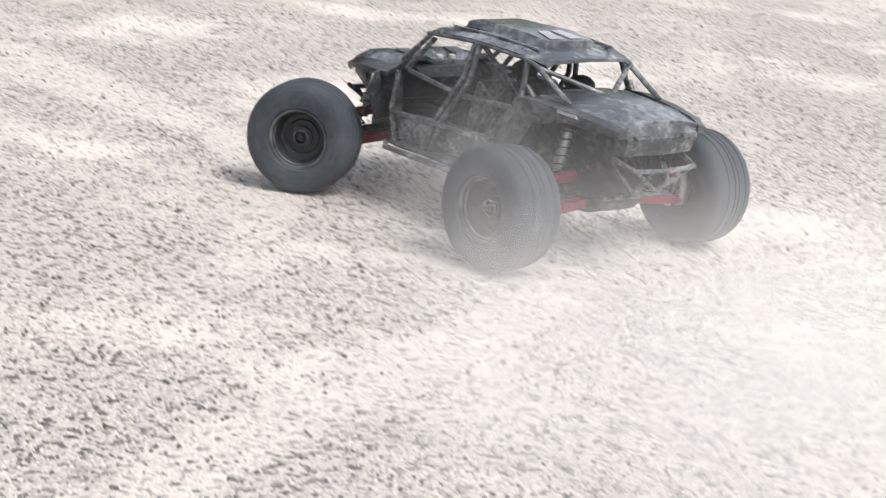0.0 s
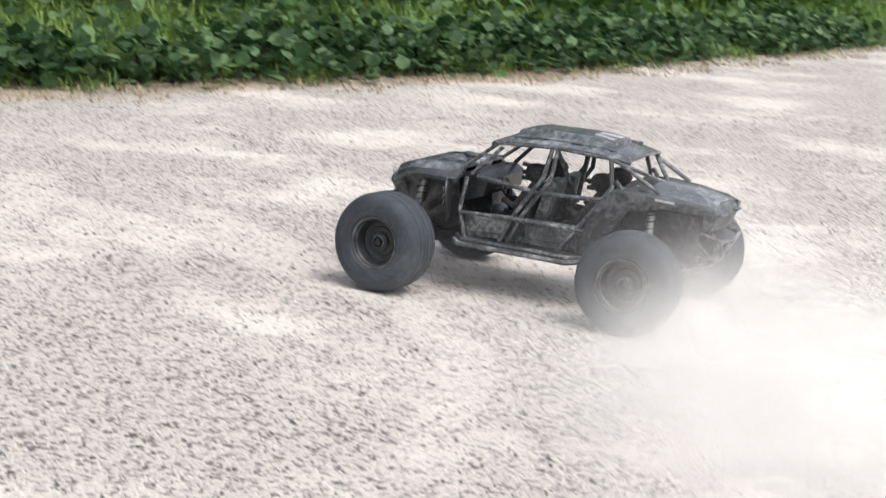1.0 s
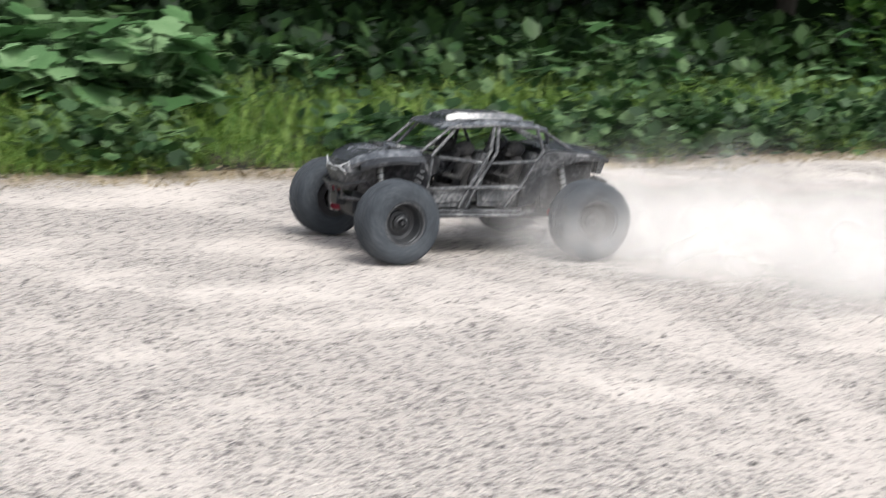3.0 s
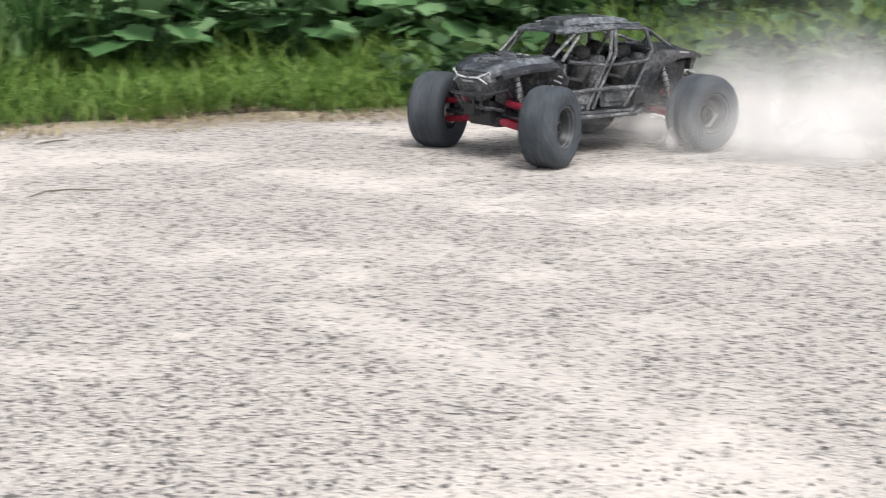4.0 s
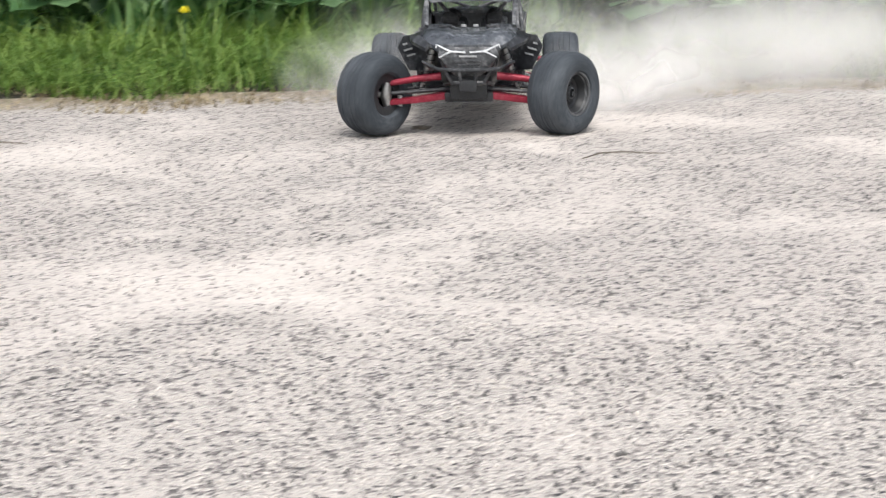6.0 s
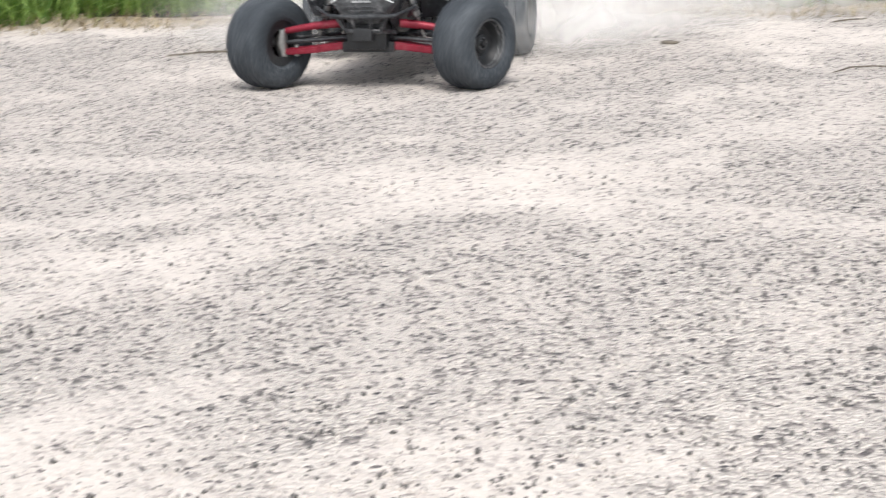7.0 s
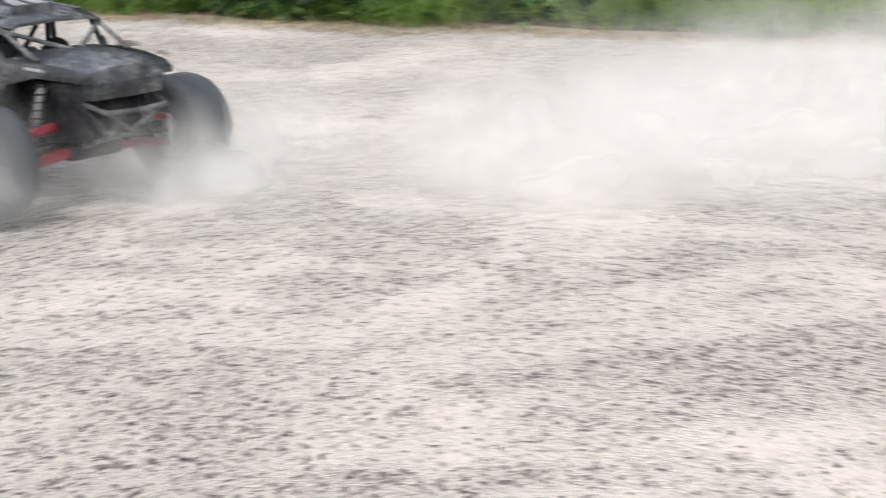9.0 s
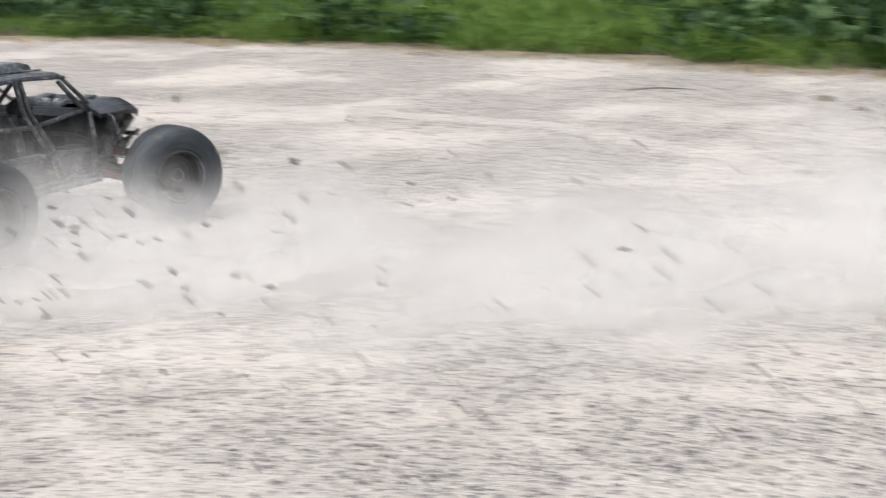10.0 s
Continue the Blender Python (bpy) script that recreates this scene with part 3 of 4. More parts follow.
def weed(height, leaves, size, seed):
    """A broad-leaved plant: a few stems with large leaves that face up and out."""
    r = random.Random(seed)
    plant = tagged(new("broad_leaved_weed"), "broad-leaved green weed with large lobed leaves", "weed", "broad-leaved weeds on the bank")
    for k in range(leaves):
        a = r.uniform(0, math.tau)
        h = height * r.uniform(0.3, 1.0)
        reach = height * r.uniform(0.15, 0.6)
        tip = Vector((math.cos(a) * reach, math.sin(a) * reach, h))
        stem = part("stem", tube([(0, 0, -0.02), (tip.x * 0.4, tip.y * 0.4, h * 0.6), tip], [0.005, 0.004, 0.0025], 5), HERB, plant)
        leaf = part("leaf", LOBED, None, stem)
        sz = size * r.uniform(0.6, 1.25)
        leaf.matrix_basis = Matrix.Translation(tip) @ pose(0, 0, 0, 0, 0, math.degrees(a) - 90 + r.uniform(-40, 40)) @ pose(0, 0, 0, r.uniform(-35, 15), r.uniform(-20, 20)) @ Matrix.Diagonal((sz, sz, sz, 1))
    return plant


def tree(height, seed):
    """A hedgerow tree: leaning trunk, limbs, and a crown of separate leaves."""
    r = np.random.default_rng(seed)
    ob = tagged(new("hedgerow_tree"), "dark leafy tree standing in the hedge", "tree", "trees along the lot")
    sway = r.normal(0, 0.12, 2)
    bm = tube([(0, 0, -0.1), (sway[0] * 0.5, sway[1] * 0.5, height * 0.3), (sway[0], sway[1], height * 0.7)], [0.11, 0.085, 0.04], 9)
    for k in range(6):
        a, h = r.uniform(0, math.tau), height * r.uniform(0.3, 0.65)
        tip = (math.cos(a) * 1.2, math.sin(a) * 1.2, h + 0.5)
        tube([(sway[0] * 0.7, sway[1] * 0.7, h), (tip[0] * 0.5, tip[1] * 0.5, h + 0.35), tip], [0.04, 0.028, 0.01], 6, bm)
    part("trunk", bm, BARK, ob)
    clumps = r.normal(size=(52, 3)) * np.array([1.15, 1.15, 0.6]) + np.array([0, 0, height * 0.72])
    clumps[:, 2] = np.maximum(clumps[:, 2], 1.75)
    c = np.repeat(clumps, 24, 0) + r.normal(size=(52 * 24, 3)) * 0.22
    t = turns_of(len(c), 0.2 * r.uniform(0.6, 1.3, len(c)), tilt=r.normal(0.2, 0.6, len(c)))
    part("crown", scattered("crown", LEAF_V, LEAF_F, (t, c), SHADE_LEAF), None, ob)
    return ob


def plant_weeds():
    r = random.Random(5)
    kinds = [weed(0.34, 20, 0.115, 1), weed(0.27, 16, 0.10, 2), weed(0.42, 22, 0.125, 3)]
    spots = [(S["t3"] - 0.55 + 1.9 * k / 33 + r.uniform(-0.08, 0.08), r.uniform(0.75, 1.6)) for k in range(34)]
    spots += [(r.uniform(S["t1"] - 1, S["t3"]), r.uniform(0.8, 1.6)) for k in range(10)]
    spots += [(r.uniform(S["t4"], S["end"]), r.uniform(0.9, 1.9)) for k in range(14)]
    for k, (s, d) in enumerate(spots):
        x, y = border(s, d)
        m = pose(x, y, float(BANK(d)), 0, 0, r.uniform(0, 360))
        if k < 3:
            kinds[k].matrix_basis = m
        else:
            copy_thing(kinds[k % 3], m)


plant_weeds()


def plant_trees():
    r = random.Random(9)
    kinds = [tree(3.6, 11), tree(4.2, 12), tree(3.2, 13)]
    s = FULL[0]
    k = 0
    while s < FULL[1]:
        # Closer spacing where the unseen crowns add shade over the hedge.
        shade = S["t1"] + 0.2 < s < S["t3"] + 1.2 or s > S["t9"] - 0.5
        x, y = border(s, r.uniform(4.7, 5.3) if shade else r.uniform(4.6, 5.2))
        m = pose(x, y, 0.08, 0, 0, r.uniform(0, 360))
        if k < 3:
            kinds[k].matrix_basis = m
        else:
            copy_thing(kinds[k % 3], m)
        k += 1
        s += r.uniform(0.6, 0.9) if shade else r.uniform(1.5, 2.0)


plant_trees()


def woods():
    """Backdrop behind the hedge, the wood's shade painted in, closing the place all round."""
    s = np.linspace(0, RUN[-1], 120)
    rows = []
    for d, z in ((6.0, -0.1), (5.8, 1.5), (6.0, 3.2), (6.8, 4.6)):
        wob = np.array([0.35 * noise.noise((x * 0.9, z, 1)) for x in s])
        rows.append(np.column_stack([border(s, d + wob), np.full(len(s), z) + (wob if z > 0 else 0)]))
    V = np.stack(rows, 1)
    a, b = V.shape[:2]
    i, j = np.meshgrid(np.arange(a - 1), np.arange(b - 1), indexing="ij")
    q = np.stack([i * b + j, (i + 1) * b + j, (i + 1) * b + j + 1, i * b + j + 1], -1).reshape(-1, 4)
    return tagged(new("backdrop", raw_mesh("backdrop", V.reshape(-1, 3), q, WOODS_SHADE)), "near-black sheet behind the hedge, painted as the deep shade of the wood", "woods", kind="structure")


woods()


def twig(points, r, label):
    """A dead twig lying on the gravel."""
    return tagged(new("twig", mesh_of("twig", tube(points, [k * 0.6 for k in r], 6), TWIG)), label, "twig", "twigs on the gravel")


twig([(-2.86, 3.23, 0.004), (-2.86, 3.29, 0.009), (-2.84, 3.34, 0.008), (-2.80, 3.37, 0.006), (-2.76, 3.40, 0.005)], [0.0022, 0.003, 0.003, 0.0028, 0.0016], "thin dark twig lying on the gravel")
twig([(-3.42, 3.90, 0.005), (-3.41, 3.95, 0.007), (-3.40, 4.01, 0.004)], [0.003, 0.004, 0.002], "short dark twig lying on the gravel")
twig([(-4.23, 2.35, 0.005), (-4.18, 2.42, 0.011), (-4.15, 2.48, 0.010), (-4.07, 2.51, 0.008), (-4.00, 2.55, 0.005)], [0.003, 0.0042, 0.0045, 0.004, 0.002], "crooked brown twig near the grass")
twig([(-6.05, -0.06, 0.004), (-6.05, 0.04, 0.009), (-6.03, 0.15, 0.004)], [0.003, 0.0045, 0.002], "dark twig lying on the gravel")


def clod(x, y, w, h):
    bm = ball((0, 0, h * 0.3), 1.0, (w, w * 0.6, h), level=2)
    for v in bm.verts:
        v.co *= 1 + 0.25 * noise.noise(v.co * 90)
    ob = tagged(new("earth_clod", mesh_of("earth_clod", bm, TWIG)), "small dark clod of earth on the gravel", "clod", "clods on the gravel")
    ob.matrix_basis = pose(x, y, 0, 0, 0, 40)


for place in ((-3.48, 3.35, 0.024, 0.006), (-5.71, 0.52, 0.035, 0.014), (-5.46, 0.59, 0.025, 0.010)):
    clod(*place)


def dandelion(x, y, z0, h):
    """A yellow flower head of many petals on a thin stalk."""
    ob = tagged(new("dandelion"), "yellow dandelion flower on a thin green stalk", "flower")
    part("stalk", tube([(0, 0, -0.02), (0.01, 0, h * 0.6), (0.012, 0.004, h)], 0.003, 5), HERB, ob)
    bm = bmesh.new()
    for k in range(46):
        a, tilt = k * 2.39996, 0.2 + 1.2 * (k / 46)
        d = Vector((math.cos(a) * math.sin(tilt), math.sin(a) * math.sin(tilt), math.cos(tilt)))
        u = d.cross((0, 0, 1)).normalized() * 0.0032
        base, tip = Vector((0.012, 0.004, h)), Vector((0.012, 0.004, h)) + d * 0.023
        bm.faces.new([bm.verts.new(v) for v in (base, tip * 0.6 + base * 0.4 + u, tip, tip * 0.6 + base * 0.4 - u)])
    part("petals", bm, PETAL, ob)
    ob.matrix_basis = pose(x, y, z0)


dandelion(-4.62, 3.50, 0.04, 0.18)


# ---- the model car: forward +x, left +y, origin on the ground between the axles ----
WB, TRACK, RADIUS, TYRE_W = 0.515, 0.55, 0.1, 0.096
HUB_Y = TRACK / 2 - TYRE_W / 2


def tyre_mesh():
    """A balloon tyre with square shoulders, four grooves round the tread and shallow shoulder lugs."""
    half = TYRE_W / 2
    prof = [(0.049, -half * 0.72), (0.056, -half * 0.93), (0.070, -half), (0.084, -half * 0.97), (0.0935, -half * 0.86), (0.0975, -half * 0.66)]
    for y in (-0.44, -0.10, 0.10, 0.44):
        prof += [(0.0993, half * (y - 0.045)), (0.0976, half * (y - 0.02)), (0.0976, half * (y + 0.02)), (0.0993, half * (y + 0.045))]
    prof += [(0.0975, half * 0.66), (0.0935, half * 0.86), (0.084, half * 0.97), (0.070, half), (0.056, half * 0.93), (0.049, half * 0.72)]
    lug = {4, 5, len(prof) - 5, len(prof) - 6}
    return mesh_of("tyre", revolve(prof, 96, lambda j, k: (-0.0022 if (k % 4) == 0 else 0.0) if j in lug else 0.0), RUBBER)


def rim_mesh():
    """A deep dish with a rolled lip, stepped face and centre boss; outside is +y."""
    prof = [(0.050, -0.034), (0.051, 0.030), (0.0535, 0.035), (0.053, 0.039), (0.050, 0.040), (0.0475, 0.037), (0.0455, 0.026), (0.041, 0.020), (0.039, 0.013), (0.031, 0.010),
            (0.029, 0.013), (0.020, 0.014), (0.019, 0.020), (0.011, 0.022), (0.009, 0.018), (0.0001, 0.018)]
    bm = revolve(prof, 48)
    joined(bm, revolve([(0.030, -0.034), (0.050, -0.036), (0.050, -0.030), (0.030, -0.028), (0.030, -0.034)], 32))
    return mesh_of("rim", bm, RIM)


TYRE, RIM_MESH = tyre_mesh(), rim_mesh()


def wheel(parent, front, left):
    """A wheel about its hub: rim, with the tyre and the hub nut on it."""
    rim = part("wheel", RIM_MESH, None, parent, "black dished wheel on a dusty balloon tyre")
    part("tyre", TYRE, None, rim, "worn grey-black balloon tyre")
    part("rim_ring", revolve([(0.0455, 0.030), (0.0495, 0.0415), (0.0525, 0.0415), (0.0535, 0.037), (0.0455, 0.030)], 48), DUSTY, rim, "dusty grey bead ring")
    part("hub_cap", revolve([(0.0135, 0.019), (0.0135, 0.0235), (0.0115, 0.0245), (0.0115, 0.019)], 20), DUSTY, rim)
    part("hub_nut", tube([(0, 0.014, 0), (0, 0.027, 0)], 0.0065, 6), RIM, rim, "small dark hub nut")
    return rim


def mirrored(points):
    return [(x, -y, z) for x, y, z in points]


def spring_mesh(a, b, r, coils):
    a, b = Vector(a), Vector(b)
    d = (b - a).normalized()
    u = d.orthogonal().normalized()
    v = d.cross(u)
    n = coils * 8
    return tube([a + (b - a) * (k / n) + (u * math.cos(k * math.tau / 8) + v * math.sin(k * math.tau / 8)) * r for k in range(n + 1)], 0.0016, 4)


def suspension(parent, sx, sy):
    """One corner: two red arms, carrier, damper with its spring, track rod and drive shaft."""
    ax = sx * WB / 2
    inner, outer = 0.055, HUB_Y - 0.03
    low = loft([[(ax - sx * 0.030, sy * inner, 0.088), (ax + sx * 0.022, sy * inner, 0.088), (ax + sx * 0.022, sy * inner, 0.104), (ax - sx * 0.030, sy * inner, 0.104)],
                [(ax - sx * 0.016, sy * (inner + outer) / 2, 0.078), (ax + sx * 0.013, sy * (inner + outer) / 2, 0.078), (ax + sx * 0.013, sy * (inner + outer) / 2, 0.094), (ax - sx * 0.016, sy * (inner + outer) / 2, 0.094)],
                [(ax - sx * 0.008, sy * outer, 0.072), (ax + sx * 0.008, sy * outer, 0.072), (ax + sx * 0.008, sy * outer, 0.086), (ax - sx * 0.008, sy * outer, 0.086)]])
    bmesh.ops.bevel(low, geom=low.edges[:], offset=0.003, segments=2, affect="EDGES")
    arm = part("lower_arm", low, RED, parent, "red anodised lower suspension arm")
    part("pivot_screw", tube([(ax, sy * (outer - 0.03), 0.070), (ax, sy * (outer - 0.03), 0.096)], 0.006, 8), STEEL, arm, "bright steel screw")
    up = tube([(ax, sy * (inner + 0.012), 0.142), (ax, sy * (inner + outer) / 2, 0.136), (ax, sy * outer, 0.124)], [0.010, 0.0085, 0.007], 10)
    part("upper_arm", up, RED, parent, "red anodised upper link")
    car_ = tube([(ax, sy * outer, 0.068), (ax, sy * (outer + 0.006), 0.10), (ax, sy * outer, 0.132)], [0.010, 0.016, 0.010], 10)
    tube([(ax, sy * (outer + 0.004), 0.1), (ax, sy * (HUB_Y + 0.014), 0.1)], 0.011, 10, car_)
    part("hub_carrier", car_, STEEL, parent, "grey metal hub carrier")
    part("drive_shaft", tube([(ax, sy * 0.03, 0.112), (ax, sy * (outer + 0.006), 0.1)], 0.005, 8), BLACK, parent)
    part("track_rod", tube([(ax - sx * 0.035, sy * 0.03, 0.118), (ax - sx * 0.026, sy * outer, 0.106)], 0.0035, 8), BLACK, parent)
    top, foot = (ax - sx * 0.012, sy * 0.082, 0.214), (ax - sx * 0.006, sy * 0.122, 0.098)
    mid = [(t + f) / 2 for t, f in zip(top, foot)]
    shock = part("shock_absorber", tube([top, mid, [m + (f - m) * 0.1 for m, f in zip(mid, foot)], foot], [0.0085, 0.0085, 0.004, 0.004], 10), STEEL, parent, "grey shock absorber")
    part("coil_spring", spring_mesh(top, [m + (f - m) * 0.8 for m, f in zip(mid, foot)], 0.0115, 8), BLACK, shock)


def seat(parent, x, y):
    bm = block(x - 0.036, x + 0.040, y - 0.032, y + 0.032, 0.105, 0.142, 0.012)
    back = block(-0.012, 0.014, -0.033, 0.033, 0.0, 0.125, 0.011)
    bmesh.ops.transform(back, matrix=pose(x - 0.040, y, 0.128, 0, -14, 0), verts=back.verts)
    joined(bm, back)
    for k in (-1, 1):
        joined(bm, block(x - 0.034, x + 0.038, y + k * 0.026 - 0.006, y + k * 0.026 + 0.006, 0.13, 0.153, 0.005))
    return part("seat", bm, DUSTY, parent, "dusty black bucket seat")


def doll(parent, x, y, driver):
    """A helmeted rider doll, one plain mesh."""
    bm = bmesh.new()
    torso = loft([[(dx * w + off, dy * v, z) for dx, dy in ((1, 0.5), (0.5, 1), (-0.5, 1), (-1, 0.5), (-1, -0.5), (-0.5, -1), (0.5, -1), (1, -0.5))]
                  for z, w, v, off in ((0.0, 0.018, 0.024, 0), (0.035, 0.017, 0.022, -0.004), (0.075, 0.018, 0.031, -0.012), (0.09, 0.013, 0.026, -0.015), (0.098, 0.008, 0.010, -0.016))])
    bmesh.ops.transform(torso, matrix=Matrix.Translation((x - 0.012, y, 0.142)), verts=torso.verts)
    joined(bm, torso)
    ball((x - 0.024, y, 0.258), 0.0235, (1.1, 0.92, 1.08), bm)
    joined(bm, block(x - 0.006, x + 0.004, y - 0.013, y + 0.013, 0.252, 0.262, 0.003))
    joined(bm, block(x - 0.010, x + 0.006, y - 0.010, y + 0.010, 0.238, 0.247, 0.003))
    for k in (-1, 1):
        tube([(x - 0.022, y + k * 0.03, 0.222), (x + 0.006, y + k * 0.036, 0.186), (x + 0.038, y + k * 0.016, 0.196)], [0.010, 0.0085, 0.006], 8, bm)
        tube([(x - 0.005, y + k * 0.014, 0.150), (x + 0.042, y + k * 0.016, 0.163), (x + 0.058, y + k * 0.016, 0.118)], [0.013, 0.011, 0.008], 8, bm)
    return part("rider_doll", bm, CLOTH, parent, "dark helmeted plastic rider doll")


def car():
    ob = tagged(new("model_car"), "dusty black four-seat off-road model car with red suspension arms", "model car")
    P = lambda name, bm, m, label="": part(name, bm, m, ob, label)
    # chassis
    tub = block(-0.285, 0.285, -0.058, 0.058, 0.082, 0.106, 0.006)
    joined(tub, block(-0.30, -0.20, -0.05, 0.05, 0.09, 0.15, 0.01))
    joined(tub, block(0.20, 0.30, -0.045, 0.045, 0.09, 0.15, 0.01))
    P("chassis", tub, RIM, "black moulded chassis tub")
    nose_skid = panel([(0.30, -0.045, 0.088), (0.30, 0.045, 0.088), (0.345, 0.038, 0.118), (0.345, -0.038, 0.118)], (0, 0, 0.006))
    P("skid_plate", nose_skid, BLACK)
    # bonnet with two raised flanks and a middle valley
    def bonnet_row(x, w, ze, zm, zt, th=0.010):
        top = [(x, w, ze), (x, w * 0.82, zm), (x, w * 0.45, zm + 0.001), (x, w * 0.28, zt), (x, -w * 0.28, zt), (x, -w * 0.45, zm + 0.001), (x, -w * 0.82, zm), (x, -w, ze)]
        return top + [(px, py * 0.97, pz - th) for px, py, pz in top[::-1]]
    rows = [bonnet_row(0.366, 0.058, 0.196, 0.203, 0.203), bonnet_row(0.345, 0.080, 0.210, 0.219, 0.217), bonnet_row(0.29, 0.098, 0.226, 0.240, 0.233), bonnet_row(0.21, 0.108, 0.240, 0.257, 0.246), bonnet_row(0.150, 0.112, 0.250, 0.268, 0.258)]
    hood = P("bonnet", loft(rows), GLOSS, "scuffed glossy black bonnet")
    for k in (-1, 1):
        part("bonnet_vent", block(0.20, 0.235, k * 0.052 - 0.014, k * 0.052 + 0.014, 0.253, 0.2605, 0.002), BLACK, hood)
        part("white_clip", block(0.158, 0.170, k * 0.014 - 0.006, k * 0.014 + 0.006, 0.258, 0.266, 0.002), PALE, hood, "small pale body clip")
    # nose and grille
    face = loft([[(0.372, 0.056, 0.196), (0.376, 0.030, 0.198), (0.376, -0.030, 0.198), (0.372, -0.056, 0.196), (0.34, -0.056, 0.20), (0.34, 0.056, 0.20)],
                 [(0.380, 0.060, 0.180), (0.386, 0.030, 0.178), (0.386, -0.030, 0.178), (0.380, -0.060, 0.180), (0.33, -0.062, 0.18), (0.33, 0.062, 0.18)],
                 [(0.372, 0.044, 0.156), (0.380, 0.026, 0.152), (0.380, -0.026, 0.152), (0.372, -0.044, 0.156), (0.33, -0.05, 0.155), (0.33, 0.05, 0.155)],
                 [(0.358, 0.032, 0.138), (0.364, 0.022, 0.136), (0.364, -0.022, 0.136), (0.358, -0.032, 0.138), (0.33, -0.034, 0.138), (0.33, 0.034, 0.138)]][::-1])
    bmesh.ops.bevel(face, geom=face.edges[:], offset=0.002, segments=1, affect="EDGES")
    nose = P("grille", face, DUSTY, "black front grille panel")
    for k in range(4):
        part("grille_bar", block(0.374, 0.386 - k * 0.003, -0.026, 0.026, 0.166 - k * 0.007, 0.169 - k * 0.007, 0.001), BLACK, nose)
    part("brand_bar", block(0.380, 0.3885, -0.018, 0.018, 0.176, 0.180, 0.001), PALE, nose, "pale lettering bar on the grille")
    for k in (-1, 1):
        brow = tube([(0.390, k * 0.004, 0.186), (0.388, k * 0.034, 0.188), (0.374, k * 0.062, 0.204)], [0.0017, 0.0024, 0.0014], 6)
        tube([(0.388, k * 0.034, 0.188), (0.378, k * 0.058, 0.176)], [0.0024, 0.0014], 6, brow)
        tube([(0.374, k * 0.062, 0.204), (0.372, k * 0.064, 0.196)], [0.0014, 0.001], 6, brow)
        P("headlight", brow, LENS, "pale angular headlight strip")
    # front wings, arching over the wheels, and the lettered plates behind them
    for k in (-1, 1):
        wing = loft([[(x, k * yi, zi), (x, k * yo, zo), (x, k * yo, zo - 0.008), (x, k * yi, zi - 0.010)] for x, yi, zi, yo, zo in
                     ((0.345, 0.076, 0.208, 0.086, 0.196), (0.30, 0.094, 0.224, 0.116, 0.214), (0.24, 0.103, 0.236, 0.132, 0.228), (0.18, 0.108, 0.246, 0.140, 0.236), (0.150, 0.110, 0.252, 0.138, 0.240))])
        P("front_wing", wing, BLACK, "black front wing")
        flare = panel([(0.196, k * 0.088, 0.244), (0.168, k * 0.160, 0.236), (0.160, k * 0.176, 0.208), (0.166, k * 0.152, 0.150), (0.188, k * 0.098, 0.146)], (-0.005, k * -0.002, 0))
        plate = P("wing_plate", flare, BLACK, "black side plate with pale lettering")
        for m, (y0, y1) in enumerate(((0.150, 0.161), (0.138, 0.160), (0.132, 0.153))):
            z = 0.218 - m * 0.015
            bar = [(0.1995 - (y - 0.088) * 0.39, k * y, z + dz + (0.155 - y) * 0.25) for y, dz in ((y0, 0.0), (y1, 0.0), (y1, -0.0045), (y0, -0.0045))]
            part("lettering_bar", panel(bar, (0.002, 0, 0), 0.0004), PALE, plate, "pale lettering bar")
        inner_ = panel([(0.335, k * 0.060, 0.200), (0.17, k * 0.085, 0.240), (0.16, k * 0.085, 0.13), (0.22, k * 0.05, 0.11), (0.33, k * 0.05, 0.14)], (0, k * 0.004, 0), 0.001)
        P("wheel_arch", inner_, BLACK)
    # roll cage
    bars = []
    for k in (-1, 1):
        bars += [
            [(0.152, k * 0.102, 0.262), (0.080, k * 0.098, 0.330), (0.050, k * 0.100, 0.338)],
            [(0.128, k * 0.112, 0.250), (0.068, k * 0.100, 0.322)],
            [(0.085, k * 0.099, 0.332), (-0.04, k * 0.103, 0.338), (-0.155, k * 0.098, 0.330), (-0.185, k * 0.096, 0.318)],
            [(-0.180, k * 0.096, 0.320), (-0.225, k * 0.098, 0.288), (-0.262, k * 0.100, 0.262)],
            [(-0.038, k * 0.102, 0.334), (-0.028, k * 0.118, 0.260), (0.022, k * 0.128, 0.180), (0.052, k * 0.128, 0.118)],
            [(-0.050, k * 0.102, 0.334), (-0.044, k * 0.119, 0.258), (0.006, k * 0.129, 0.178), (0.034, k * 0.128, 0.118)],
            [(-0.160, k * 0.098, 0.326), (-0.172, k * 0.118, 0.262), (-0.118, k * 0.128, 0.180), (-0.072, k * 0.128, 0.118)],
            [(-0.176, k * 0.112, 0.280), (-0.198, k * 0.110, 0.250)],
            [(0.132, k * 0.126, 0.246), (0.142, k * 0.130, 0.180), (0.128, k * 0.128, 0.118)],
            [(0.140, k * 0.130, 0.172), (0.02, k * 0.131, 0.168), (-0.125, k * 0.130, 0.166)],
            [(0.112, k * 0.120, 0.248), (-0.02, k * 0.121, 0.226), (-0.16, k * 0.120, 0.232)],
        ]
